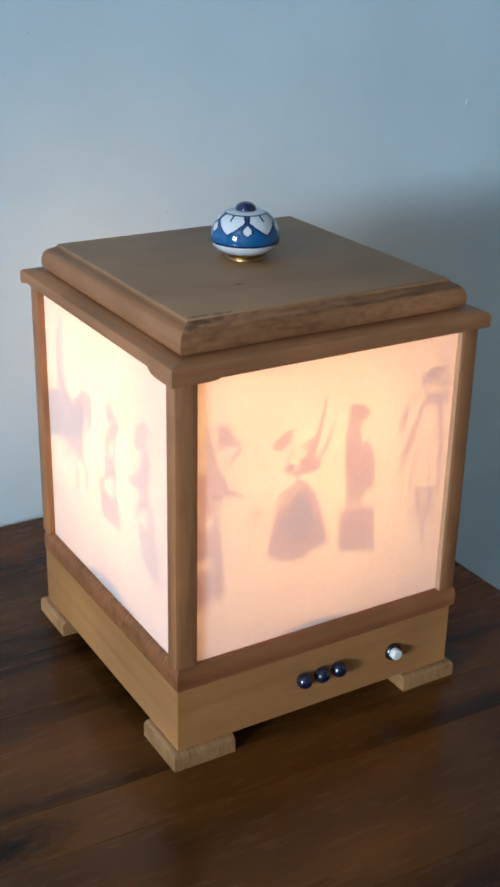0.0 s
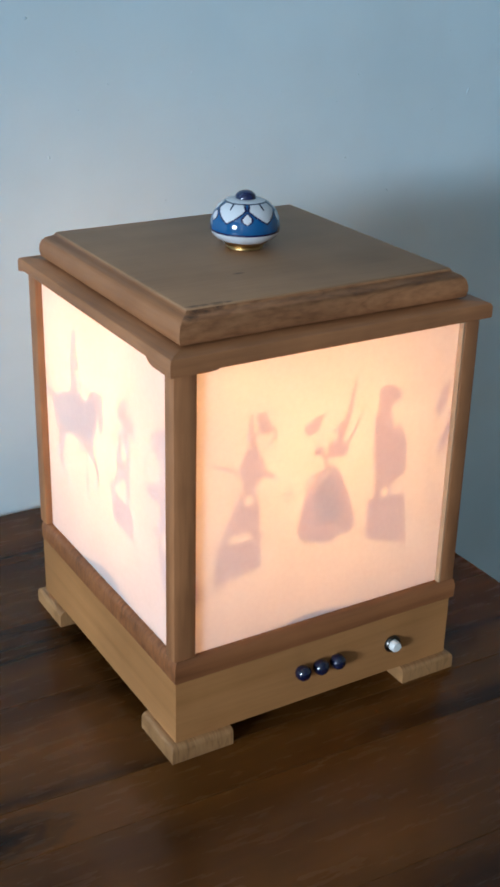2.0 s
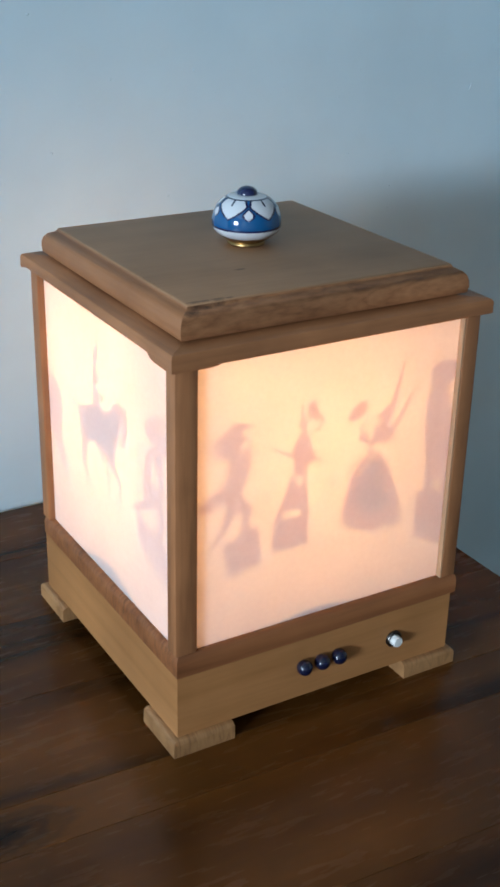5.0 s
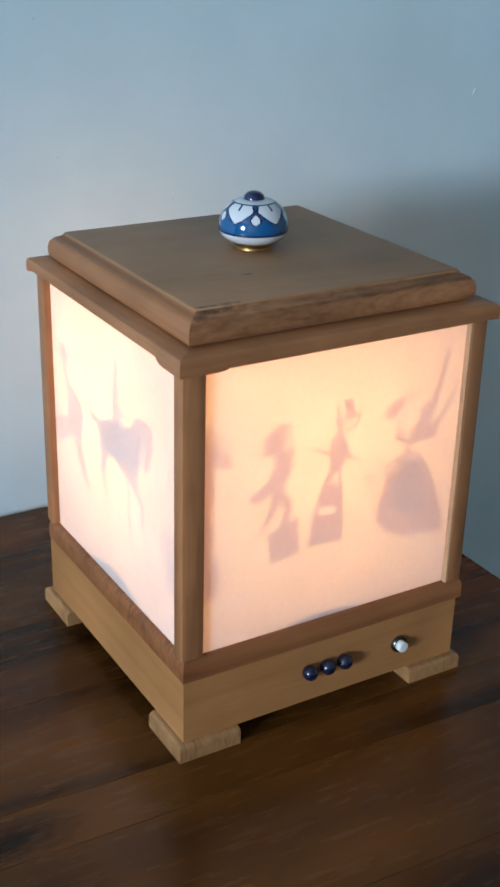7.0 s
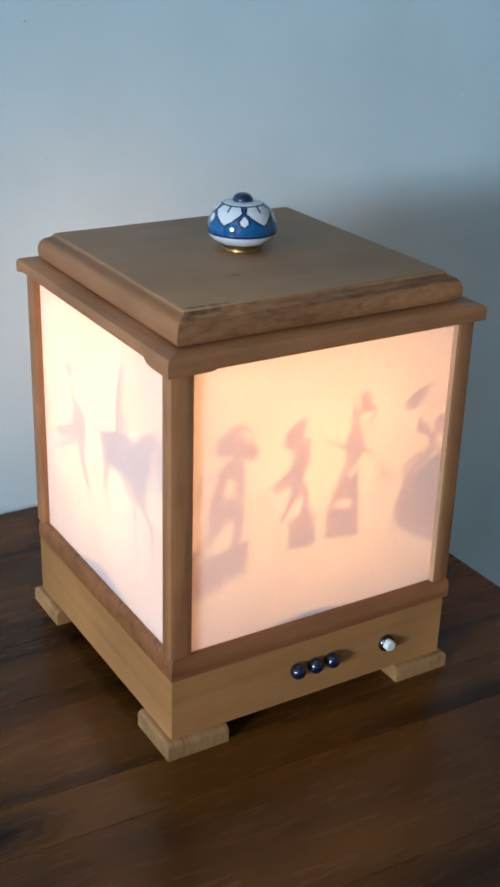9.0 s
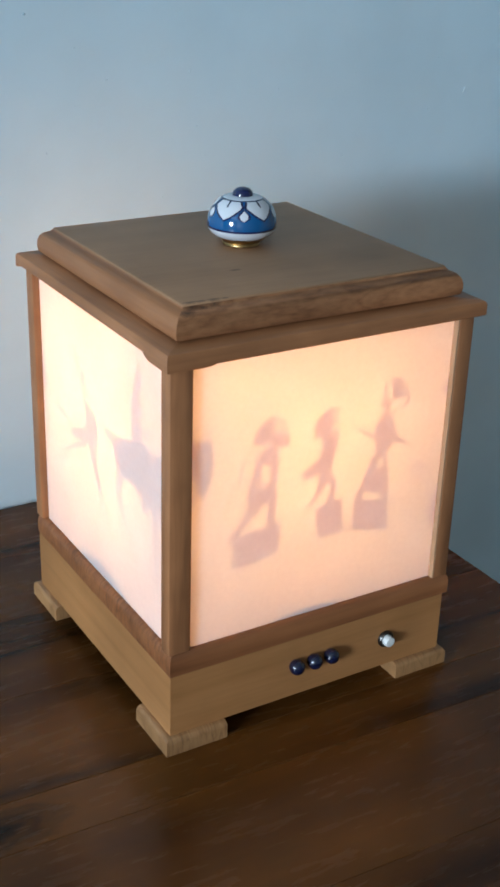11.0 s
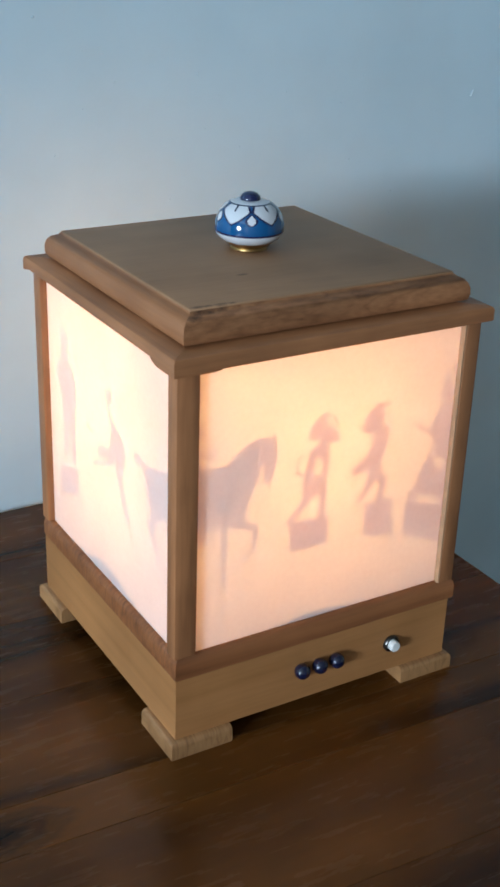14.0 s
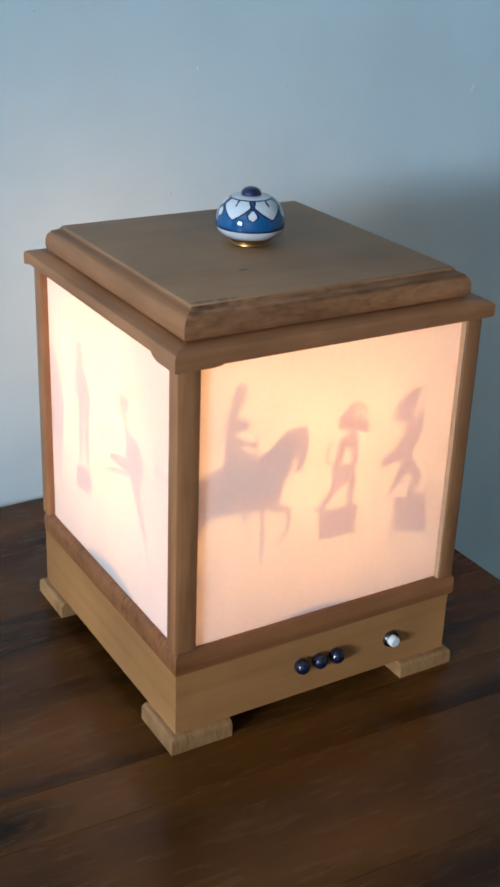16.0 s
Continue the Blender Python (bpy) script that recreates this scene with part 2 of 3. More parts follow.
PAPER = paper("translucent_paper", 0.45, 0.10)
# passes extra light through the unseen back and right panels, to warm wall and table
SPILL_PAPER = paper("spill_translucent_paper", 0.29, 0.02)
TINTED = film("tinted_film", (0.2, 0.2, 0.22), (0.42, 0.285, 0.34))
TINTED_DARK = film("dark_tinted_film", (0.12, 0.12, 0.15), (0.30, 0.25, 0.38))
TINTED_BLUE = film("blue_tinted_film", (0.3, 0.3, 0.4), (0.50, 0.60, 0.86))
CLEAR = film("clear_film", (0.8, 0.8, 0.8), (0.985, 0.985, 0.985))


# ---- mesh helpers ----
def part(name, bm, material, parent=None, label=""):
    """Links a bmesh as one mesh object under a thing or a part."""
    me = bpy.data.meshes.new(name)
    bmesh.ops.recalc_face_normals(bm, faces=bm.faces)
    bm.to_mesh(me)
    bm.free()
    for m in material if isinstance(material, (list, tuple)) else (material,):
        me.materials.append(m)
    ob = new(name, me)
    if parent:
        ob.parent = parent
    if label:
        tagged(ob, label)
    return ob


def box(x0, x1, y0, y1, z0, z1, bevel=0.0, segments=2, bm=None):
    own = bm or bmesh.new()
    g = bmesh.ops.create_cube(own, size=1.0)
    for v in g["verts"]:
        v.co = Vector(((x0, x1)[v.co.x > 0], (y0, y1)[v.co.y > 0], (z0, z1)[v.co.z > 0]))
    if bevel:
        es = list({e for v in g["verts"] for e in v.link_edges})
        bmesh.ops.bevel(own, geom=es, offset=bevel, segments=segments, profile=0.5, affect="EDGES")
    return own


def smooth(ob, angle=35):
    me = ob.data
    for p in me.polygons:
        p.use_smooth = True
    me.set_sharp_from_angle(angle=radians(angle))
    return ob


def lathe(profile, segments=48, centre=(0, 0, 0), bm=None):
    """A solid of revolution about z from (radius, height) pairs."""
    own = bm or bmesh.new()
    rings = []
    for r, z in profile:
        if r < 1e-6:
            rings.append([own.verts.new((centre[0], centre[1], centre[2] + z))])
        else:
            rings.append([own.verts.new((centre[0] + r * math.cos(2 * math.pi * i / segments), centre[1] + r * math.sin(2 * math.pi * i / segments), centre[2] + z)) for i in range(segments)])
    for a, b in zip(rings, rings[1:]):
        for i in range(segments):
            j = (i + 1) % segments
            q = [a[i % len(a)], a[j % len(a)], b[j % len(b)], b[i % len(b)]]
            q = list(dict.fromkeys(q))
            if len(q) > 2:
                own.faces.new(q)
    return own


def square_ring(profile, side):
    """One mitred side of a square frame; profile: closed loop of (half width, height). Side 0 front, then counter-clockwise."""
    bm = bmesh.new()
    loops = []
    for s in (-1, 1):
        loops.append([bm.verts.new((s * h, -h, z)) for h, z in profile])
    n = len(profile)
    for i in range(n):
        j = (i + 1) % n
        bm.faces.new((loops[0][i], loops[1][i], loops[1][j], loops[0][j]))
    for l in loops:
        bm.faces.new(l)
    bmesh.ops.rotate(bm, verts=bm.verts, cent=(0, 0, 0), matrix=Matrix.Rotation(side * math.pi / 2, 3, "Z"))
    return bm


# ---- room ----
def slab(name, x0, x1, y0, y1, z0, z1, m, label):
    return tagged(part(name, box(x0, x1, y0, y1, z0, z1), m), label, kind="structure")


slab("floor", ROOM_L - 0.1, ROOM_R + 0.1, ROOM_F - 0.1, WALL_Y + 0.12, FLOOR_Z - 0.05, FLOOR_Z, FLOOR_MAT, "plain brown floor of the room")
slab("ceiling", ROOM_L - 0.1, ROOM_R + 0.1, ROOM_F - 0.1, WALL_Y + 0.12, CEIL_Z, CEIL_Z + 0.05, LOW_BOUNCE_CEIL, "unseen ceiling, greyed to cut bounced light")
wall_back = slab("wall_north", ROOM_L - 0.1, ROOM_R + 0.1, WALL_Y, WALL_Y + 0.12, FLOOR_Z, CEIL_Z, WALL_PAINT, "pale blue-grey painted plaster wall with small bumps")
slab("wall_east", ROOM_R, ROOM_R + 0.1, ROOM_F, WALL_Y, FLOOR_Z, CEIL_Z, LOW_BOUNCE_PAINT, "unseen side wall, dark grey to cut bounced light")
slab("wall_south", ROOM_L - 0.1, ROOM_R + 0.1, ROOM_F - 0.1, ROOM_F, FLOOR_Z, CEIL_Z, LOW_BOUNCE_PAINT, "unseen wall behind the viewer, dark grey to cut bounced light")
_w = bmesh.new()
for a in ((ROOM_F, WIN_Y0, FLOOR_Z, CEIL_Z), (WIN_Y1, WALL_Y, FLOOR_Z, CEIL_Z), (WIN_Y0, WIN_Y1, FLOOR_Z, WIN_Z0), (WIN_Y0, WIN_Y1, WIN_Z1, CEIL_Z)):
    box(ROOM_L - 0.1, ROOM_L, *a, bm=_w)
tagged(part("wall_west", _w, LOW_BOUNCE_PAINT), "unseen wall with a window opening, dark grey to cut bounced light", kind="structure")
window = tagged(new("window_1"), "white framed window that lets in cool daylight", kind="structure")
for a in ((WIN_Y0, WIN_Y0 + 0.04, WIN_Z0, WIN_Z1), (WIN_Y1 - 0.04, WIN_Y1, WIN_Z0, WIN_Z1), (WIN_Y0 + 0.04, WIN_Y1 - 0.04, WIN_Z0, WIN_Z0 + 0.04), (WIN_Y0 + 0.04, WIN_Y1 - 0.04, WIN_Z1 - 0.04, WIN_Z1)):
    part("window_frame", box(ROOM_L - 0.09, ROOM_L - 0.03, *a, 0.004), WHITE_PAINT, window)


def paint_blob(x, z, rx, rz, turn=0.0, depth=0.0007):
    """A small lump of dried paint on the wall."""
    bm = bmesh.new()
    bmesh.ops.create_icosphere(bm, subdivisions=2, radius=1.0)
    for v in bm.verts:
        n = 1 + 0.3 * noise.noise(v.co * 1.7 + Vector((x * 90, z * 70, 0)))
        a, b = v.co.x * rx * n, v.co.z * rz * n
        v.co = Vector((x + a * math.cos(turn) - b * math.sin(turn), WALL_Y - v.co.y * -depth, z + a * math.sin(turn) + b * math.cos(turn)))
    return smooth(part("paint_lump", bm, WALL_PAINT, wall_back), 180)


for _x, _z, _rx, _rz, _t in ((-0.0375, 0.3825, 1.4, 0.9, 0), (0.0968, 0.3381, 0.7, 1.9, 0.1), (0.3766, 0.3101, 0.8, 3.6, -0.4), (0.2347, 0.3092, 0.9, 0.8, 0),
                             (0.2463, 0.2612, 1.2, 0.9, 0), (0.0738, 0.2415, 1.0, 1.3, 0.3), (0.2931, 0.2288, 1.2, 1.0, 0), (0.1369, 0.2789, 0.7, 0.8, 0),
                             (-0.0103, 0.2242, 0.8, 0.9, 0), (-0.0238, 0.2830, 0.9, 1.2, 0), (0.3370, 0.2964, 1.2, 0.6, 0.4)):
    paint_blob(_x, _z, _rx / 1000, _rz / 1000, _t)
_dice = random.Random(5)
for _ in range(34):
    paint_blob(_dice.uniform(-0.08, 0.46), _dice.uniform(0.13, 0.40), _dice.uniform(0.4, 1.0) / 1000, _dice.uniform(0.4, 1.2) / 1000, _dice.uniform(0, 3), 0.0004)


# ---- table ----
TABLE_RIGHT, TABLE_BACK, TABLE_T = 0.207, 0.240, 0.028
table = tagged(new("table"), "dark brown varnished wooden table made of planks", "table")
PLANK_EDGES = (-0.92, -0.80, -0.69, -0.575, -0.46, -0.345, -0.2390, -0.1425, -0.1035, -0.012, 0.075, 0.16)
SKEW = -0.034


def plank(y0, y1, x0, x1, last=False):
    """One board; the seams run slightly askew to the ends."""
    bm = box(x0, x1, y0 + 0.00005, y1 - 0.00005, -TABLE_T, 0, 0.0003, 1)
    for v in bm.verts:
        if not (last and v.co.y > y1 - 0.002):
            v.co.y += SKEW * v.co.x
    return part("plank", bm, TABLE_WOOD, table)


for a, b in zip(PLANK_EDGES, PLANK_EDGES[1:]):
    plank(a, b, -1.05, TABLE_RIGHT)
plank(PLANK_EDGES[-1], TABLE_BACK, -1.05, TABLE_RIGHT, True)
for x in (-0.98, TABLE_RIGHT - 0.09):
    for y in (-0.87, TABLE_BACK - 0.09):
        part("leg", box(x, x + 0.06, y, y + 0.06, FLOOR_Z, -TABLE_T, 0.004), EDGE_WOOD, table)

# ---- lantern ----
FOOT_H, BASE_TOP, LEDGE_TOP, RAIL_LOW, RAIL_TOP, LID_TOP = 0.011, 0.0522, 0.0665, 0.2440, 0.2533, 0.2719
SIDE_RAIL_LOW, EAR_LOW = 0.2458, 0.2430
lantern = tagged(new("lantern"), "lit wooden shadow lantern with white paper panels on a table", "lantern")


def foot(sx, sy):
    w, h = 0.041, 0.1045
    x, y = sorted((sx * h, sx * (h - w))), sorted((sy * h, sy * (h - w)))
    bm = box(x[0], x[1], y[0], y[1], 0.0, FOOT_H)
    top = [e for e in bm.edges if all(v.co.z > FOOT_H - 1e-5 for v in e.verts) and (all(abs(abs(v.co.x) - h) < 1e-5 for v in e.verts) or all(abs(abs(v.co.y) - h) < 1e-5 for v in e.verts))]
    bmesh.ops.bevel(bm, geom=top, offset=0.0035, segments=4, profile=0.5, affect="EDGES")
    return smooth(part("foot", bm, FOOT_WOOD, lantern), 40)


for sx in (-1, 1):
    for sy in (-1, 1):
        foot(sx, sy)

BASE_H = 0.1
for side in range(4):
    bm = square_ring([(BASE_H, FOOT_H), (BASE_H, BASE_TOP), (BASE_H - 0.010, BASE_TOP), (BASE_H - 0.010, FOOT_H)], side)
    part("base_board", bm, PINE_Y if side % 2 else PINE_X, lantern)
part("base_bottom", box(-0.0898, 0.0898, -0.0898, 0.0898, FOOT_H + 0.001, FOOT_H + 0.006), PINE_X, lantern)
part("inner_floor", box(-0.0832, 0.0832, -0.0832, 0.0832, BASE_TOP + 0.001, BASE_TOP + 0.004), PINE_X, lantern)
LEDGE = [(0.0835, BASE_TOP), (0.1002, BASE_TOP), (0.1006, BASE_TOP + 0.0010), (0.1006, BASE_TOP + 0.0090), (0.0999, LEDGE_TOP - 0.0018), (0.0985, LEDGE_TOP - 0.0003), (0.0975, LEDGE_TOP), (0.0835, LEDGE_TOP)]
for side in range(4):
    bm = square_ring(LEDGE, side)
    for v in bm.verts:
        if v.co.x > 0.09:
            v.co.x += 0.0030
    smooth(part("ledge_moulding", bm, LEDGE_Y if side % 2 else LEDGE_X, lantern, "reddish wooden moulding with wavy grain"), 50)
for sx in (-1, 1):
    for sy in (-1, 1):
        front = sx + sy == -2
        o, ox, wx, wy = (0.0997, 0.1009, 0.0140, 0.0105) if front else (0.1010, 0.1010, 0.0105, 0.0105)
        x, y = sorted((sx * ox, sx * (ox - wx))), sorted((sy * o, sy * (o - wy)))
        smooth(part("post", box(*x, *y, LEDGE_TOP, RAIL_LOW, 0.0009, 2), BEECH_Z, lantern), 30)
for side in range(4):
    low = SIDE_RAIL_LOW if side == 3 else RAIL_LOW
    rail = [(0.0840, low), (0.1050, low), (0.1056, low + 0.0006), (0.1056, RAIL_TOP - 0.0024), (0.1048, RAIL_TOP - 0.0007), (0.1032, RAIL_TOP), (0.0840, RAIL_TOP)]
    smooth(part("rail", square_ring(rail, side), BEECH_Y if side % 2 else BEECH_X, lantern), 30)


def bracket(along_x):
    """The small shaped ear under a rail beside the front post."""
    top, inner, short = (RAIL_LOW, -0.0998, 0.0019) if along_x else (SIDE_RAIL_LOW, -0.1004, 0.0030)
    drop = top - EAR_LOW
    run = [(-0.10553, 0.0), (-0.10553, 1.0)] + [(a - short, k) for a, k in ((-0.0830, 1.0), (-0.0800, 0.86), (-0.0775, 0.62), (-0.0755, 0.24), (-0.0735, 0.0))]
    bm = bmesh.new()
    loops = []
    for d in (-0.10553, inner):
        loops.append([bm.verts.new((a, d, top - drop * k + 0.0040 * (k == 0)) if along_x else (d, max(a, -0.0998), top - drop * k + 0.0015 * (k == 0))) for a, k in run])
    for l in loops:
        bm.faces.new(l)
    n = len(run)
    for i in range(n):
        bm.faces.new((loops[0][i], loops[1][i], loops[1][(i + 1) % n], loops[0][(i + 1) % n]))
    return part("bracket", bm, BEECH_X if along_x else BEECH_Y, lantern)


bracket(True)
bracket(False)
for side in range(4):
    bm = box(-0.0925, 0.0925, -0.0962, -0.0954, LEDGE_TOP - 0.004, RAIL_LOW + 0.006)
    bmesh.ops.rotate(bm, verts=bm.verts, cent=(0, 0, 0), matrix=Matrix.Rotation(side * math.pi / 2, 3, "Z"))
    part("paper_panel", bm, SPILL_PAPER if side in (1, 2) else PAPER, lantern, "glowing translucent white paper panel")

# added pale strip over the inner face of the right front post
part("beading", box(0.0896, 0.0904, -0.1004, -0.0963, LEDGE_TOP, RAIL_LOW), PALE_STRIP, lantern, "pale strip added along the post's inner face")

# lid: one board with a stepped round-over edge
bm = bmesh.new()
LID = [(0.0895, RAIL_TOP + 0.0001), (0.0895, RAIL_TOP + 0.0015), (0.0934, RAIL_TOP + 0.0016), (0.0943, RAIL_TOP + 0.0026), (0.0949, RAIL_TOP + 0.0056), (0.0947, RAIL_TOP + 0.0092), (0.0937, RAIL_TOP + 0.0122), (0.0917, RAIL_TOP + 0.0145), (0.0893, RAIL_TOP + 0.0156), (0.0878, RAIL_TOP + 0.0163), (0.0870, LID_TOP - 0.0011), (0.0864, LID_TOP - 0.0003), (0.0858, LID_TOP)]
_loops = [[bm.verts.new((sx * h, sy * h, z)) for sx, sy in ((-1, -1), (1, -1), (1, 1), (-1, 1))] for h, z in LID]
for a, b in zip(_loops, _loops[1:]):
    for i in range(4):
        bm.faces.new((a[i], a[(i + 1) % 4], b[(i + 1) % 4], b[i]))
bm.faces.new(_loops[0])
bm.faces.new(_loops[-1])
for f in bm.faces:
    n, c = f.normal, f.calc_center_median()
    if abs(c.x) > 0.0872 and abs(c.x) > abs(c.y):
        f.material_index = 1
    elif abs(c.y) > 0.0872:
        f.material_index = 2
lid = smooth(part("lid", bm, (LID_WOOD, LID_SIDE, LID_END), lantern, "square wooden lid with a stepped rounded edge"), 40)

KNOB_AT = (0.0018, 0.0045)
# knob: brass collar, painted ceramic body, dark tip
knob = part("knob", lathe([(0, 0.0), (0.0108, 0.0), (0.0116, 0.0006), (0.0116, 0.0014), (0.0112, 0.0019), (0.0148, 0.0046), (0.0158, 0.0054), (0.0159, 0.0060), (0.0, 0.0060)], 48, (*KNOB_AT, LID_TOP)), BRASS, lid, "brass collar of the knob")
smooth(knob, 50)


def ceramic_profile(s):
    """Radius and height of the flattened ball, s from 0 (collar) to 1 (crown)."""
    if s > 0.93:
        k = (s - 0.93) / 0.07
        return 0.0115 - 0.0053 * k, 0.0290 + 0.0009 * math.sin(k * 1.57)
    a = -0.85 + s / 0.93 * 2.0
    if a < 0:
        return 0.0211 * math.cos(a) ** 0.95, 0.0125 + 0.0078 * math.sin(a) / math.sin(0.85)
    return 0.0211 * math.cos(a) ** 0.68, 0.0125 + 0.0165 * math.sin(a) / math.sin(1.15)


def glaze(s, turn):
    """0 white, 1 blue, 2 navy: bands, five broad heart-shaped white petals with a split, small leaves between."""
    a = -0.85 + s / 0.93 * 2.0
    if a < -0.13 or a > 1.13:
        return 0
    if a < -0.02 or a > 1.06:
        return 2
    k = 5 * turn / (2 * math.pi) + 0.125
    d = abs(k - round(k))
    u = (a - 0.34) / 0.72
    if u > -0.08:
        w = 0.475 * min(1.0, max(0.0, u + 0.04) * 1.5) ** 0.8
        if u > 0.68:
            w -= 0.05 * (u - 0.68) / 0.32
        if d < w - 0.05:
            return 2 if u > 0.62 and d < 0.026 + 0.03 * (u - 0.62) else 0
        if d < w + 0.03:
            return 2
    e, v = 0.5 - d, (a - 0.30) / 0.42
    if 0 < v < 1:
        w = 0.135 * math.sin(math.pi * v ** 0.85)
        if e < w - 0.030:
            return 0
        if e < w + 0.025:
            return 2
    return 1


NS, NT = 72, 288
bm = lathe([ceramic_profile(i / NS) for i in range(NS + 1)], NT, (*KNOB_AT, LID_TOP))
bm.faces.ensure_lookup_table()
for i, f in enumerate(bm.faces):
    f.material_index = glaze((i // NT + 0.5) / NS, 2 * math.pi * (i % NT + 0.5) / NT)
smooth(part("ceramic_ball", bm, (GLAZE_WHITE, GLAZE_BLUE, GLAZE_NAVY), knob, "blue and white glazed ceramic with painted petals"), 180)
smooth(part("tip", lathe([(0, 0.0293), (0.0062, 0.0293), (0.0064, 0.0303), (0.0058, 0.0322), (0.0040, 0.0338), (0.0018, 0.0345), (0, 0.0347)], 32, (*KNOB_AT, LID_TOP)), GLAZE_NAVY, knob, "dark navy screw cap"), 60)

# front beads and switch
for x in (-0.0138, -0.0008, 0.0118):
    bm = bmesh.new()
    bmesh.ops.create_uvsphere(bm, u_segments=24, v_segments=14, radius=0.0051)
    bmesh.ops.translate(bm, verts=bm.verts, vec=(x, -BASE_H - 0.0030, 0.0334))
    smooth(part("bead", bm, BEAD, lantern, "shiny navy blue bead"), 180)


def turned(profile, x, z):
    bm = lathe(profile, 32)
    bmesh.ops.rotate(bm, verts=bm.verts, cent=(0, 0, 0), matrix=Matrix.Rotation(math.pi / 2, 3, "X"))
    bmesh.ops.translate(bm, verts=bm.verts, vec=(x, -BASE_H, z))
    return bm


switch = smooth(part("push_button", turned([(0, 0), (0.0058, 0), (0.0058, 0.0014), (0.0050, 0.0024), (0.0043, 0.0024), (0.0043, 0.0010), (0, 0.0010)], 0.0556, 0.0312), CHROME, lantern, "dark metal ring of the switch"), 40)
smooth(part("button_cap", turned([(0, 0.0012), (0.0037, 0.0012), (0.0037, 0.0052), (0.0031, 0.0061), (0.0, 0.0064)], 0.0556, 0.0312), BUTTON, switch, "white push button cap"), 40)

# bulb on a stem, and the turning drum
smooth(part("bulb_stem", lathe([(0, BASE_TOP + 0.004), (0.0035, BASE_TOP + 0.004), (0.0035, BULB.z - 0.013), (0, BULB.z - 0.013)], 20, (BULB.x, BULB.y, 0)), STEEL, lantern), 40)
smooth(part("bulb", lathe([(0.0034, -0.0130), (0.0040, -0.0110), (0.0062, -0.0060), (0.0070, 0.0), (0.0062, 0.0052), (0.0036, 0.0088), (0, 0.0100)], 32, BULB), CLEAR, lantern, "small clear glass bulb, lit warm"), 180)

DISC_Z = 0.0871
carousel = smooth(part("turning_disc", lathe([(0.066, -0.0008), (0.0812, -0.0008), (0.0812, 0.0008), (0.066, 0.0008), (0.066, -0.0008)], 96), SOOT, lantern, "dark ring that carries the cut-outs"), 40)
part("film_drum", lathe([(DRUM_R + 0.0006, 0.0008), (DRUM_R + 0.0006, 0.140)], 96), CLEAR, carousel, "clear film drum")

class Stencil:
    """Outline of one cut-out in millimetres, drawn with a few plain strokes; cut=True takes the stroke away."""

    def __init__(self, label, turn):
        self.label, self.turn, self.shapes = label, turn, []

    def oval(self, x, z, rx, rz, cut=False):
        self.shapes.append(("oval", cut, (x, z, rx, rz)))

    def limb(self, x0, z0, r0, x1, z1, r1, cut=False):
        self.shapes.append(("limb", cut, (x0, z0, r0, x1, z1, r1)))

    def patch(self, *corners, cut=False):
        self.shapes.append(("patch", cut, corners))


def top_hatted():
    s = Stencil("grey tinted cut-out of a top-hatted figure on a block", -40.2)
    s.patch(3.5, 22.0, 8.6, 21.8, 10.4, 12.8, 5.1, 12.5)
    s.limb(4.8, 13.1, 0.7, 11.3, 13.1, 0.7)
    s.limb(8.8, 15.1, 1.0, 12.1, 13.7, 0.6)
    s.patch(-0.9, 11.9, 1.1, 14.8, 4.2, 12.4, 3.9, 9.2, 2.2, 8.0)
    s.oval(1.9, 11.6, 2.1, 2.5)
    s.limb(1.2, 20.4, 0.6, 1.5, 13.0, 0.9)
    s.limb(5.4, 13.0, 0.6, 2.6, 10.6, 0.7)
    s.limb(12.8, 12.8, 0.7, 12.1, 10.0, 0.8)
    s.limb(12.1, 10.8, 0.7, 10.8, 8.5, 0.7)
    s.limb(10.6, 7.4, 0.6, 7.3, 7.9, 0.5)
    s.limb(7.2, 5.5, 0.5, 5.8, 7.7, 0.5)
    s.limb(2.7, 8.4, 0.8, 2.9, 6.2, 1.1)
    s.patch(0.4, 7.3, 4.7, 6.3, 8.0, -1.8, 8.3, -5.7, -3.5, -3.3, -2.3, 2.3)
    s.limb(-12.5, 2.8, 0.5, -3.5, -2.7, 0.8)
    s.limb(8.1, -6.2, 1.1, 11.4, -7.4, 0.9)
    s.limb(11.1, -7.3, 0.9, 13.3, -8.8, 0.6)
    s.patch(-2.9, -3.1, 8.3, -5.4, 4.7, -10.5, -1.2, -9.9)
    s.patch(-3.1, -9.3, 3.7, -9.5, 6.0, -22.9, 6.3, -31.5, -10.1, -30.2, -6.9, -22.2)
    s.patch(-9.1, -27.2, 6.1, -29.5, 6.5, -34.7, -10.6, -32.1)
    s.patch(-6.4, -28.9, 2.1, -30.0, 2.7, -33.8, -6.8, -32.4, cut=True)
    s.oval(1.4, -15.8, 1.8, 2.4, cut=True)
    s.limb(-2.7, -9.3, 0.3, -0.9, -13.4, 0.4, cut=True)
    s.limb(5.8, -33.4, 0.8, 10.1, -33.5, 0.5)
    s.patch(-11.2, -32.3, 6.5, -34.4, 7.6, -49.1, -11.6, -47.9)
    return s


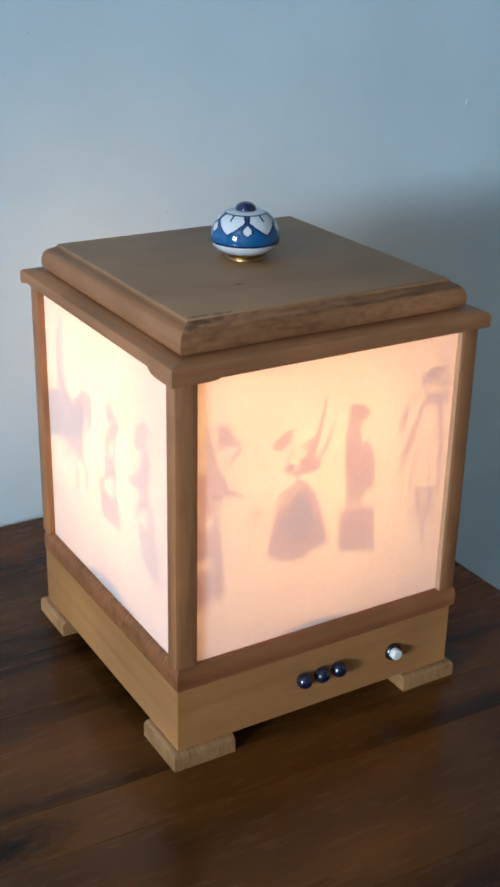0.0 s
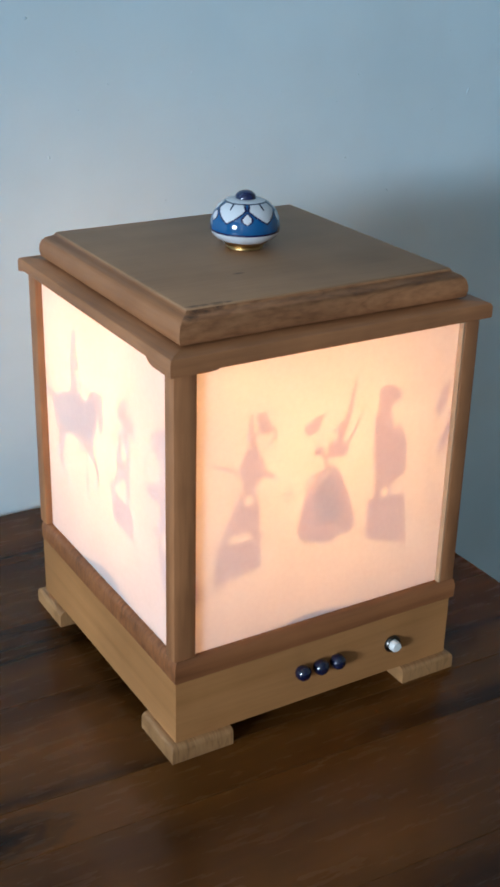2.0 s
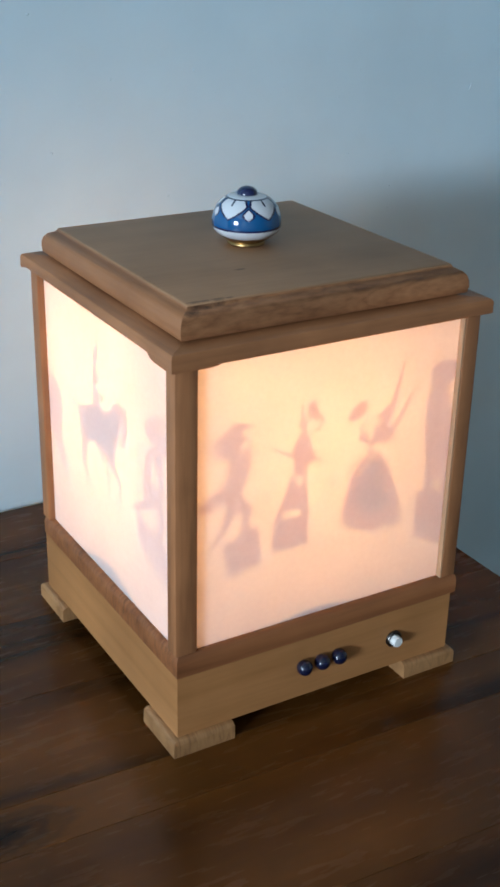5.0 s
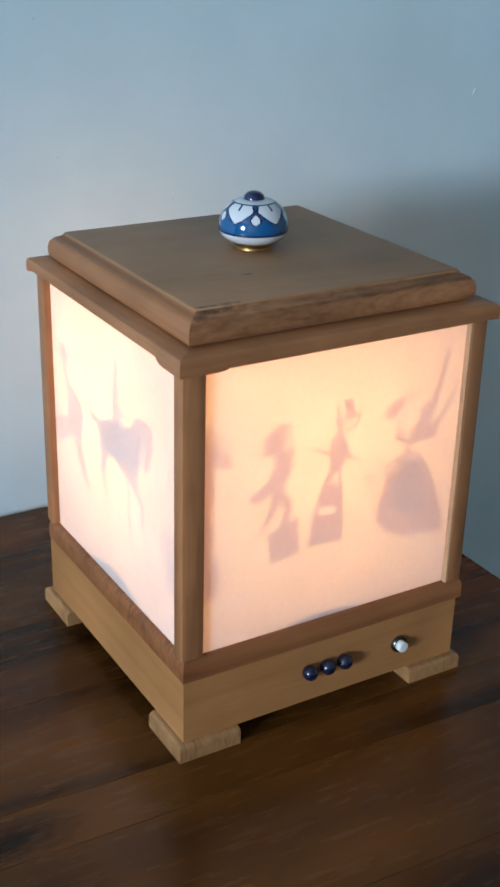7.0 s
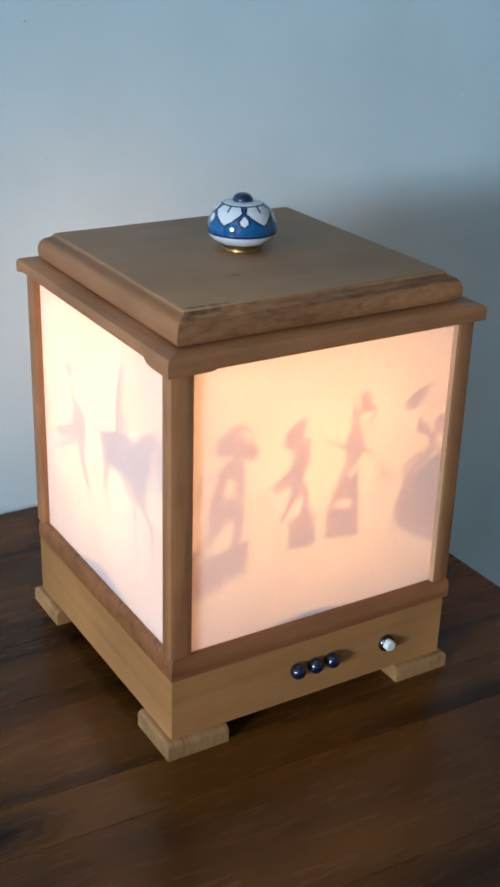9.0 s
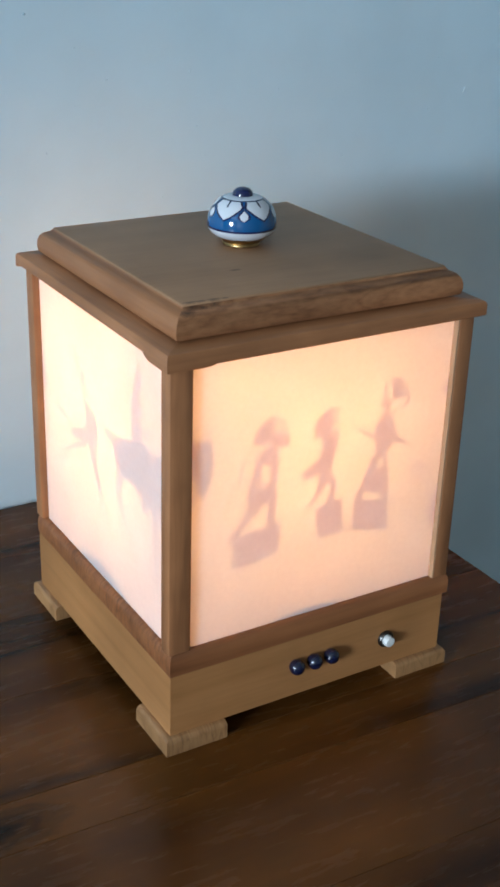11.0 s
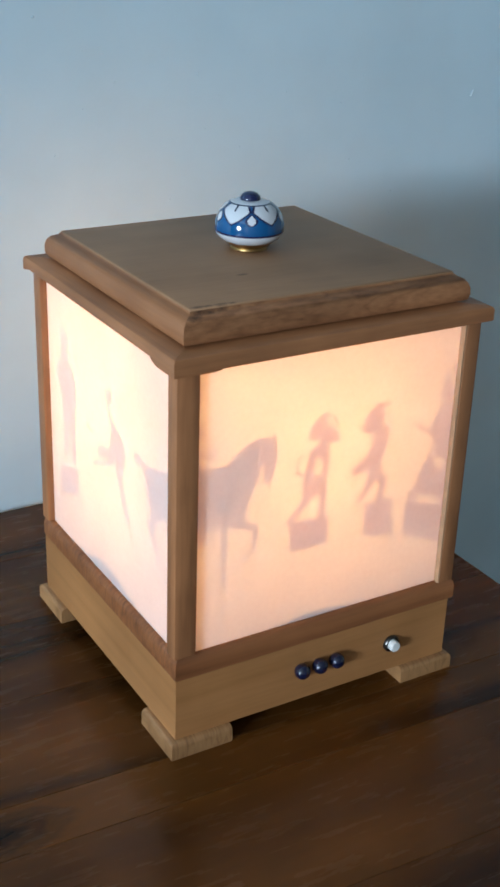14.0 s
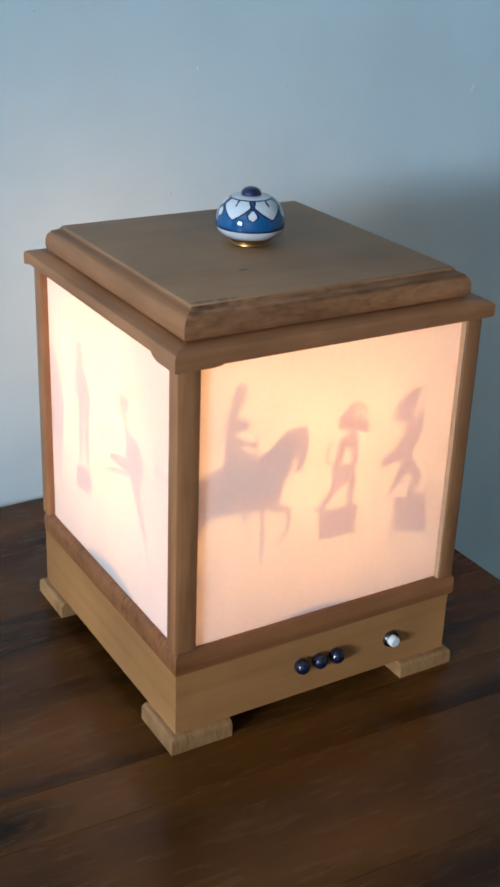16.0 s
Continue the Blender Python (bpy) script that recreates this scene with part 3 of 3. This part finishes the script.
def cocked_hat():
    s = Stencil("grey tinted cut-out of a figure with a cocked hat", -61.9)
    s.limb(6.4, 14.8, 0.6, 0.5, 14.2, 1.8)
    s.limb(0.5, 14.2, 2.2, -3.1, 9.6, 2.5)
    s.oval(-1.8, 8.5, 4.6, 5.0)
    s.patch(-4.5, 13.1, 2.5, 13.4, 3.3, 9.6, 2.3, 3.1, -4.7, 4.7)
    s.limb(-2.4, 4.9, 2.5, -4.3, 4.0, 1.7)
    s.limb(-6.2, 9.3, 0.7, -8.5, 8.7, 0.4)
    s.limb(-6.5, 5.9, 0.7, -9.2, 6.2, 0.4)
    s.limb(-5.8, 4.1, 0.7, -8.1, 3.5, 0.4)
    s.oval(-0.4, 5.0, 2.3, 2.7)
    s.limb(5.4, 10.6, 0.5, 6.4, 5.7, 0.5)
    s.limb(6.4, 5.7, 0.5, 5.6, 2.9, 0.5)
    s.limb(5.4, 10.6, 0.5, 3.9, 9.4, 0.5)
    s.limb(3.7, 5.4, 0.6, 6.1, 3.3, 0.6)
    s.oval(4.0, 2.5, 1.7, 1.3)
    s.limb(1.2, 2.3, 1.1, 5.0, 0.4, 1.1)
    s.limb(4.7, 0.5, 1.1, 5.8, -2.8, 0.8)
    s.limb(5.4, 1.4, 0.5, 9.4, 1.0, 0.4)
    s.limb(5.9, -3.6, 0.6, 8.4, -5.1, 0.5)
    s.patch(-2.2, 3.1, 5.3, 0.1, 5.4, -7.2, 2.4, -14.6, -3.9, -11.7, -3.1, -3.7)
    s.limb(-1.2, 1.5, 0.3, -2.4, -4.7, 0.3, cut=True)
    s.limb(-2.6, -9.8, 2.6, -7.8, -14.1, 2.9)
    s.oval(-9.6, -14.6, 2.8, 2.5)
    s.limb(-0.9, -12.2, 3.5, 0.8, -18.4, 3.5)
    s.limb(-1.1, -20.3, 2.3, -2.8, -24.8, 1.7)
    s.limb(-2.8, -24.8, 1.6, -5.4, -28.7, 1.2)
    s.oval(-6.8, -30.5, 1.7, 1.2)
    s.limb(3.1, -19.3, 2.5, 5.6, -22.5, 2.1)
    s.limb(5.9, -22.5, 1.9, 4.3, -29.1, 1.8)
    s.limb(4.0, -29.1, 1.7, 4.3, -33.2, 1.7)
    s.limb(5.6, -31.6, 1.0, 11.4, -31.6, 0.6)
    s.patch(-4.2, -32.5, 10.3, -32.1, 12.4, -48.6, -2.2, -49.2)
    return s


def bearded():
    s = Stencil("grey tinted cut-out of a striding bearded figure", -86.6)
    s.limb(4.3, 16.8, 0.8, 9.0, 14.2, 0.6)
    s.limb(9.0, 14.2, 0.6, 11.4, 9.8, 0.5)
    s.limb(2.8, 16.2, 1.1, -1.4, 11.3, 1.8)
    s.limb(-1.7, 11.4, 1.8, -3.3, 7.0, 1.4)
    s.limb(-0.4, 9.7, 1.5, 11.7, 6.5, 0.9)
    s.patch(-4.0, 9.0, 12.4, 5.5, 12.4, 1.1, -2.5, 5.2)
    s.oval(0.1, 11.6, 2.4, 2.8)
    s.limb(1.8, 12.9, 0.9, 5.3, 14.1, 0.7)
    s.limb(2.8, 11.6, 0.6, 5.2, 12.2, 0.6)
    s.limb(4.4, 10.2, 0.6, 8.8, 8.7, 0.6)
    s.limb(6.7, 11.9, 0.5, 9.3, 9.7, 0.5)
    s.oval(1.4, 4.4, 1.2, 0.7, cut=True)
    s.oval(2.7, -0.6, 4.5, 4.1)
    s.limb(-1.9, -0.5, 1.5, -3.6, -11.6, 1.8)
    s.limb(5.9, -2.1, 1.4, 6.0, -13.4, 1.5)
    s.limb(2.3, -3.9, 0.6, 3.4, -6.4, 0.6)
    s.limb(-1.1, -3.7, 1.1, -1.8, -10.9, 1.3)
    s.limb(5.1, -5.0, 1.2, 5.0, -12.4, 1.3)
    s.patch(-5.8, -11.1, 5.7, -13.7, 6.8, -19.9, -6.0, -16.7)
    s.patch(-7.0, -15.3, 7.0, -18.5, 7.3, -23.2, 1.7, -23.1, -5.7, -23.1)
    s.limb(-2.6, -13.0, 0.3, 1.2, -15.0, 0.4, cut=True)
    s.limb(-8.4, -1.1, 0.6, -5.4, -1.7, 0.6)
    s.limb(-8.7, -1.5, 0.6, -10.0, -9.6, 0.6)
    s.limb(-10.0, -9.6, 0.6, -6.1, -11.1, 0.6)
    s.limb(-2.4, -22.2, 2.7, -5.8, -26.5, 2.0)
    s.limb(-5.8, -26.5, 2.0, -11.2, -31.9, 1.6)
    s.oval(-12.9, -33.1, 1.9, 1.6)
    s.limb(5.6, -21.7, 2.0, 4.6, -29.3, 1.8)
    s.limb(4.6, -29.3, 1.9, 4.3, -34.8, 1.7)
    s.limb(4.3, -34.5, 1.1, 9.7, -35.3, 0.6)
    s.patch(-12.3, -33.5, 9.4, -35.3, 9.1, -49.5, -10.9, -49.5)
    return s


def bell_skirt():
    s = Stencil("grey tinted cut-out of a figure in a bell skirt", -9.3)
    s.oval(-11.2, 10.2, 3.0, 3.0)
    s.oval(-7.8, 12.8, 3.1, 3.0)
    s.oval(-9.5, 10.9, 3.0, 3.3)
    s.limb(-11.4, 8.1, 1.1, -8.8, 9.2, 1.7)
    s.limb(-7.3, 15.4, 0.6, -2.0, 15.7, 0.4)
    s.limb(-4.6, 9.7, 0.5, -3.7, 4.3, 0.5)
    s.oval(6.3, 8.0, 3.1, 2.8)
    s.oval(4.0, 6.0, 1.9, 1.9)
    s.limb(-0.3, 7.4, 0.6, 3.6, 7.4, 0.8)
    s.limb(6.5, 6.0, 1.9, 5.8, 2.6, 1.8)
    s.limb(8.4, 8.9, 1.3, 10.4, 18.7, 1.0)
    s.limb(10.4, 18.7, 1.0, 11.9, 26.8, 0.8)
    s.oval(12.2, 27.3, 1.0, 1.0)
    s.limb(9.1, -1.1, 1.1, 13.2, 5.1, 0.9)
    s.limb(13.2, 5.1, 0.9, 16.5, 12.2, 0.7)
    s.oval(3.9, -1.4, 4.5, 4.6)
    s.patch(-0.6, 2.0, 6.1, 2.3, 8.8, -2.2, 7.3, -6.3, -0.7, -5.7)
    s.limb(1.0, -3.3, 2.0, -0.8, -5.1, 1.6)
    s.oval(8.0, -3.4, 2.8, 2.5)
    s.limb(-6.5, 4.9, 0.6, -7.6, -2.3, 0.7)
    s.oval(-5.2, -1.7, 2.3, 2.5)
    s.limb(-3.6, -4.0, 0.8, -1.6, -6.4, 0.8)
    s.limb(-1.6, -6.1, 1.0, -1.8, -8.8, 1.0)
    s.patch(-1.8, -8.8, 3.2, -9.9, 7.9, -16.5, 11.6, -25.2, 14.8, -35.7, 16.5, -41.7, 13.6, -45.1, 4.9, -46.6, -9.3, -44.2, -15.8, -40.1, -13.4, -28.0, -11.2, -19.6)
    s.patch(-15.3, -38.8, -11.1, -39.0, 14.1, -42.8, 4.9, -47.8, -8.3, -45.7, -13.9, -42.4)
    s.limb(-13.4, -41.8, 1.2, -8.3, -45.4, 1.2)
    s.limb(-8.3, -45.4, 1.2, 0.2, -48.2, 1.2)
    s.limb(0.2, -48.2, 1.2, 5.5, -47.0, 1.2)
    s.limb(10.8, -45.3, 1.7, 14.7, -42.9, 1.7)
    s.limb(-9.8, -45.8, 0.7, -10.6, -48.2, 0.5)
    s.limb(2.8, -48.5, 0.7, 4.8, -51.0, 0.5)
    s.limb(2.6, -10.3, 0.3, -0.3, -13.1, 0.5, cut=True)
    s.limb(-0.3, -13.1, 0.5, -3.1, -16.7, 0.4, cut=True)
    s.limb(-3.1, -16.7, 0.4, -8.1, -20.0, 0.4, cut=True)
    s.limb(-1.7, -10.0, 0.2, -4.7, -11.0, 0.4, cut=True)
    s.limb(-6.4, -12.3, 1.0, -9.6, -14.3, 0.9)
    s.limb(-10.5, -15.2, 0.8, -12.1, -17.6, 0.7)
    s.oval(-22.7, -19.1, 1.3, 1.4)
    s.oval(-22.7, -19.1, 0.4, 0.5, cut=True)
    s.oval(-20.0, -18.5, 1.3, 1.1)
    s.oval(-20.0, -18.5, 0.4, 0.4, cut=True)
    s.oval(-18.1, -21.6, 1.0, 1.1)
    s.oval(-21.2, -23.1, 1.0, 1.1)
    s.limb(-22.8, -25.6, 0.3, -19.4, -25.9, 0.3)
    s.limb(-16.1, -20.5, 0.2, -10.3, -18.6, 0.3)
    return s


def skirt_overlay():
    # added layer: makes the core of the skirt's shadow darker and bluer
    s = Stencil("blue tinted added layer that darkens the skirt's middle", -9.4)
    s.patch(-1.0, -13.5, 2.7, -14.3, 6.6, -23.0, 9.2, -33.3, 7.7, -39.4, -4.9, -37.8, -8.4, -29.3, -6.4, -20.7)
    return s


def figurine():
    s = Stencil("grey tinted cut-out of a figurine on a tall block", 15.4)
    s.patch(-7.3, 21.7, -4.9, 22.5, 0.6, 20.8, 3.6, 16.5, 2.2, 13.9, -1.4, 12.9, -6.2, 14.7, -7.9, 18.3)
    s.limb(3.4, 15.8, 0.9, 2.2, 14.4, 1.0)
    s.limb(-4.5, 14.3, 2.5, -4.5, 10.2, 2.2)
    s.limb(-1.3, 11.9, 1.0, -0.3, 12.9, 0.6)
    s.oval(-4.5, 6.8, 4.5, 4.7)
    s.limb(-2.1, 7.8, 1.6, -0.6, 3.6, 1.2)
    s.patch(-8.7, 6.8, -0.6, 3.6, 2.9, -0.3, 4.6, -21.0, -5.2, -24.2, -8.5, -7.9)
    s.patch(-0.9, 0.6, 2.7, 1.8, 5.2, 0.2, 7.4, -4.7, 8.3, -14.6, 7.7, -20.3, 0.9, -21.7)
    s.limb(3.1, 0.9, 1.2, 4.0, 2.5, 0.9)
    s.patch(-8.5, -7.9, 6.7, -20.2, 1.7, -24.7, -5.2, -26.9)
    s.limb(-5.3, -22.5, 1.7, -4.7, -29.7, 1.4)
    s.limb(-0.2, -22.6, 1.5, 1.5, -29.2, 1.1)
    s.limb(-5.9, -30.1, 0.8, -3.0, -30.1, 1.1)
    s.limb(-8.8, -7.0, 0.2, -6.6, -5.9, 0.3, cut=True)
    s.limb(-0.4, -26.9, 0.3, -1.3, -29.5, 0.6, cut=True)
    s.patch(-10.0, -30.8, 8.5, -29.1, 10.7, -52.4, -9.7, -51.0)
    return s


def apron():
    s = Stencil("grey tinted cut-out of a figure in an outlined apron", 39.8)
    s.oval(-0.4, 23.1, 2.5, 3.6)
    s.patch(-2.2, 26.4, 5.7, 25.4, 7.1, 16.4, 2.3, 17.4)
    s.limb(-4.5, 25.9, 0.6, -3.6, 20.5, 0.6)
    s.limb(-3.6, 20.5, 0.6, -1.8, 16.0, 0.5)
    s.oval(0.7, 17.8, 1.1, 0.9, cut=True)
    s.oval(4.4, 20.0, 0.9, 1.9, cut=True)
    s.patch(-1.6, 16.4, 6.8, 14.8, 7.3, 9.0, -2.4, 11.8)
    s.limb(-3.1, 12.5, 1.2, -7.1, -1.0, 1.5)
    s.limb(-7.1, -1.0, 1.4, -10.3, -11.6, 1.4)
    s.oval(-11.2, 6.2, 1.8, 3.9)
    s.limb(-9.7, 12.6, 1.2, -10.9, 8.6, 1.6)
    s.limb(-4.4, -0.9, 0.6, 0.7, -3.2, 0.6)
    s.limb(0.7, -3.2, 0.6, 6.3, -2.4, 0.6)
    s.limb(-3.8, -3.0, 0.5, -5.5, -17.3, 0.5)
    s.limb(-5.5, -17.3, 0.5, -6.1, -22.8, 0.5)
    s.limb(-5.8, -23.8, 0.5, 5.5, -23.5, 0.5)
    s.limb(3.9, 10.2, 1.1, 5.4, -4.9, 1.0)
    s.limb(5.4, -4.9, 0.9, 6.0, -23.5, 0.8)
    s.limb(-2.7, -24.5, 1.7, -0.7, -33.7, 1.5)
    s.limb(2.5, -24.8, 1.6, 3.3, -33.6, 1.4)
    s.limb(-5.9, -35.3, 0.8, -0.2, -34.2, 1.1)
    s.limb(0.6, -35.4, 0.9, 4.7, -34.7, 0.9)
    s.limb(0.4, -36.2, 0.8, 1.5, -48.7, 0.6)
    return s


def rider():
    s = Stencil("dark tinted cut-out of a horse with a plumed rider", -124.7)
    s.patch(7.2, -0.6, 17.0, 9.8, 25.3, 1.9, 19.1, -14.1)
    s.patch(16.0, 8.9, 21.9, 11.3, 29.2, 9.5, 30.4, 0.3, 28.7, -6.3, 24.0, -4.4, 19.7, 0.3)
    s.patch(23.9, -3.3, 28.9, -4.4, 27.8, -10.8, 24.9, -10.6)
    s.limb(28.0, 9.7, 0.8, 28.4, 12.9, 0.4)
    s.limb(20.9, -0.5, 0.4, 22.0, -10.2, 0.4)
    s.limb(21.7, -9.9, 0.5, 24.6, -10.0, 0.5)
    s.limb(23.2, -0.9, 0.3, 22.7, -7.4, 0.3, cut=True)
    s.patch(-13.0, -1.5, 2.0, -0.8, 18.9, -4.0, 18.4, -15.5, 16.4, -25.3, 0.5, -22.5, -12.7, -19.8)
    s.patch(2.1, -2.3, 9.2, 0.5, 18.4, 0.1, 17.7, -13.2)
    s.limb(8.5, -23.6, 1.3, 9.0, -37.2, 0.9)
    s.limb(9.0, -37.2, 0.9, 8.9, -46.6, 0.9)
    s.limb(8.9, -46.9, 0.9, 11.1, -50.0, 0.6)
    s.limb(12.4, -24.5, 1.7, 21.4, -28.9, 1.4)
    s.limb(21.4, -29.2, 1.3, 21.3, -38.2, 1.1)
    s.limb(21.3, -38.8, 1.1, 18.6, -41.2, 1.0)
    s.limb(18.6, -41.2, 0.9, 15.3, -41.5, 0.6)
    s.limb(1.2, -22.1, 1.5, 0.9, -27.0, 1.0)
    s.limb(0.9, -27.0, 0.7, 4.3, -25.7, 0.7)
    s.patch(-3.9, 32.6, 0.4, 31.8, -0.4, 23.6, -4.4, 22.9)
    s.limb(-3.7, 27.4, 1.5, -4.5, 18.9, 1.7)
    s.oval(-1.4, 15.5, 3.1, 2.8)
    s.limb(-6.1, 19.1, 1.4, -6.4, 7.1, 1.4)
    s.patch(-7.7, 16.6, -4.2, 16.2, 0.5, 3.9, 0.3, -4.5, -8.5, -2.1, -7.6, 5.5)
    s.oval(-2.2, 11.4, 1.1, 1.5, cut=True)
    s.limb(-0.5, 8.1, 1.1, 4.1, 6.1, 1.1)
    s.limb(4.3, 5.5, 1.1, 4.7, 9.4, 0.8)
    s.limb(0.1, 3.0, 1.1, 5.8, -0.7, 0.9)
    s.oval(2.2, -0.1, 1.5, 1.6, cut=True)
    s.patch(-26.5, -7.5, -2.0, 2.7, 13.4, 1.5, 6.5, -18.5, -8.0, -20.7, -23.3, -22.6)
    s.oval(-31.2, -6.8, 4.0, 2.2)
    s.limb(-29.2, -7.0, 0.8, -23.1, -7.5, 0.9)
    s.limb(-17.1, -20.3, 3.6, -21.2, -32.6, 1.7)
    s.limb(-21.9, -32.8, 1.4, -17.4, -37.6, 0.9)
    s.limb(-23.2, -31.1, 1.6, -14.4, -43.8, 0.8)
    s.limb(-14.4, -43.8, 0.7, -10.5, -47.1, 0.7)
    return s


def horse_overlay():
    # added layer: tints the body's shadow with the blue of the daylight
    s = Stencil("blue tinted added layer that cools the horse's shadow", -123.9)
    s.patch(-23.5, -7.6, -1.9, 1.7, 9.1, -5.4, 2.6, -17.0, -18.3, -22.2)
    s.patch(0.2, -3.5, 20.1, 7.7, 20.4, -1.3, 11.9, -18.4, -0.3, -16.7)
    return s


def twirler():
    s = Stencil("grey tinted cut-out of a twirling figure", -164.5)
    s.oval(-7.8, 11.4, 4.7, 3.9)
    s.limb(-9.3, 7.0, 0.9, -6.4, -0.0, 0.9)
    s.limb(-5.1, -1.6, 2.3, -0.2, -5.8, 3.5)
    s.limb(0.3, -6.8, 3.4, 1.8, -17.9, 5.1)
    s.oval(1.4, -12.8, 8.4, 10.8)
    s.limb(1.7, -20.3, 4.7, 3.9, -28.8, 2.6)
    s.limb(4.4, -30.0, 2.9, 11.1, -43.2, 2.1)
    s.limb(-3.3, -18.1, 3.5, -20.7, -21.3, 2.6)
    s.limb(-35.0, -12.5, 1.5, -29.2, -15.0, 1.1)
    s.limb(-6.1, -23.2, 1.5, -29.5, -31.4, 0.8)
    s.oval(-33.9, -36.6, 4.3, 1.2)
    return s


def thin_figure():
    s = Stencil("grey tinted cut-out of a thin standing figure", -207.5)
    s.oval(-1.5, 19.7, 4.6, 3.9)
    s.limb(-1.8, 13.5, 2.8, -0.9, 8.3, 4.3)
    s.oval(0.1, 1.7, 9.3, 9.1)
    s.limb(6.1, 2.5, 2.9, 8.2, -5.5, 2.4)
    s.limb(-1.0, -5.8, 3.8, -2.4, -32.4, 2.0)
    s.limb(4.3, -3.9, 3.4, 5.5, -36.4, 2.0)
    s.patch(-7.9, -38.0, 8.7, -40.2, 8.8, -54.2, -8.7, -51.8)
    return s


def cloaked():
    s = Stencil("grey tinted cut-out of a cloaked figure", -227.9)
    s.oval(-1.4, 1.8, 3.0, 4.6)
    s.oval(0.3, -16.6, 6.2, 17.0)
    s.limb(0.5, -28.9, 2.3, 1.3, -41.5, 2.1)
    return s


def figure_field(shapes, u, z):
    """Signed distance of the cut-out's outline: pieces are joined or cut out in turn. Millimetres."""
    total = np.full(u.shape, 99.0)
    for kind, cut, a in shapes:
        if kind == "oval":
            k = np.sqrt(((u - a[0]) / a[2]) ** 2 + ((z - a[1]) / a[3]) ** 2)
            d = (k - 1) * min(a[2], a[3])
        elif kind == "limb":
            ex, ez = a[3] - a[0], a[4] - a[1]
            h = np.clip(((u - a[0]) * ex + (z - a[1]) * ez) / (ex * ex + ez * ez + 1e-9), 0, 1)
            d = np.hypot(u - a[0] - h * ex, z - a[1] - h * ez) - (a[2] + h * (a[5] - a[2]))
        else:
            p = list(zip(a[0::2], a[1::2]))
            area = sum(x0 * y1 - x1 * y0 for (x0, y0), (x1, y1) in zip(p, p[1:] + p[:1]))
            p = p if area > 0 else p[::-1]
            d = np.full(u.shape, -99.0)
            for (x0, y0), (x1, y1) in zip(p, p[1:] + p[:1]):
                n = math.hypot(x1 - x0, y1 - y0) + 1e-9
                d = np.maximum(d, ((u - x0) * (y1 - y0) - (z - y0) * (x1 - x0)) / n)
        total = np.maximum(total, -d) if cut else np.minimum(total, d)
    return total


def cutout(shapes, phi, material, label):
    """A thin tinted sheet, cut along the outline and bent on to the drum."""
    step = 0.5
    radius = DRUM_R - (0.0005 if label.startswith("blue") else 0.0)
    us, zs = np.arange(-46, 46.1, step), np.arange(-62, 44.1, step)
    gu, gz = np.meshgrid(us, zs, indexing="ij")
    f = figure_field(shapes, gu, gz)
    bm = bmesh.new()
    known = {}

    def vert(u, z):
        key = (round(u, 3), round(z, 3))
        if key not in known:
            a = radians(phi) + u / (DRUM_R * 1000)
            known[key] = bm.verts.new((radius * math.sin(a), -radius * math.cos(a), BULB.z + z / 1000 - DISC_Z))
        return known[key]

    for i, j in zip(*np.nonzero(np.minimum.reduce([f[:-1, :-1], f[1:, :-1], f[1:, 1:], f[:-1, 1:]]) < 0)):
        c = [(us[i], zs[j], f[i, j]), (us[i + 1], zs[j], f[i + 1, j]), (us[i + 1], zs[j + 1], f[i + 1, j + 1]), (us[i], zs[j + 1], f[i, j + 1])]
        out = []
        for p, q in zip(c, c[1:] + c[:1]):
            if p[2] < 0:
                out.append(vert(p[0], p[1]))
            if (p[2] < 0) != (q[2] < 0):
                k = p[2] / (p[2] - q[2])
                out.append(vert(p[0] + k * (q[0] - p[0]), p[1] + k * (q[1] - p[1])))
        out = list(dict.fromkeys(out))
        if len(out) > 2 and bm.faces.get(out) is None:
            bm.faces.new(out)
    ob = part("figure_cutout", bm, material, carousel, label)
    return ob


for _draw in (top_hatted, cocked_hat, bearded, bell_skirt, skirt_overlay, figurine, apron, rider, horse_overlay, twirler, thin_figure, cloaked):
    _s = _draw()
    cutout(_s.shapes, _s.turn, TINTED_DARK if _s.label.startswith("dark") else TINTED_BLUE if _s.label.startswith("blue") else TINTED, _s.label)


def motions():
    rows = []
    for t in (0.0, 4.0, 8.0, 12.0, 16.0):
        rows.append((t, pose(DRUM_X, DRUM_Y, DISC_Z, 0, 0, TURN_RATE * t)))
    walk(carousel, rows)


motions()
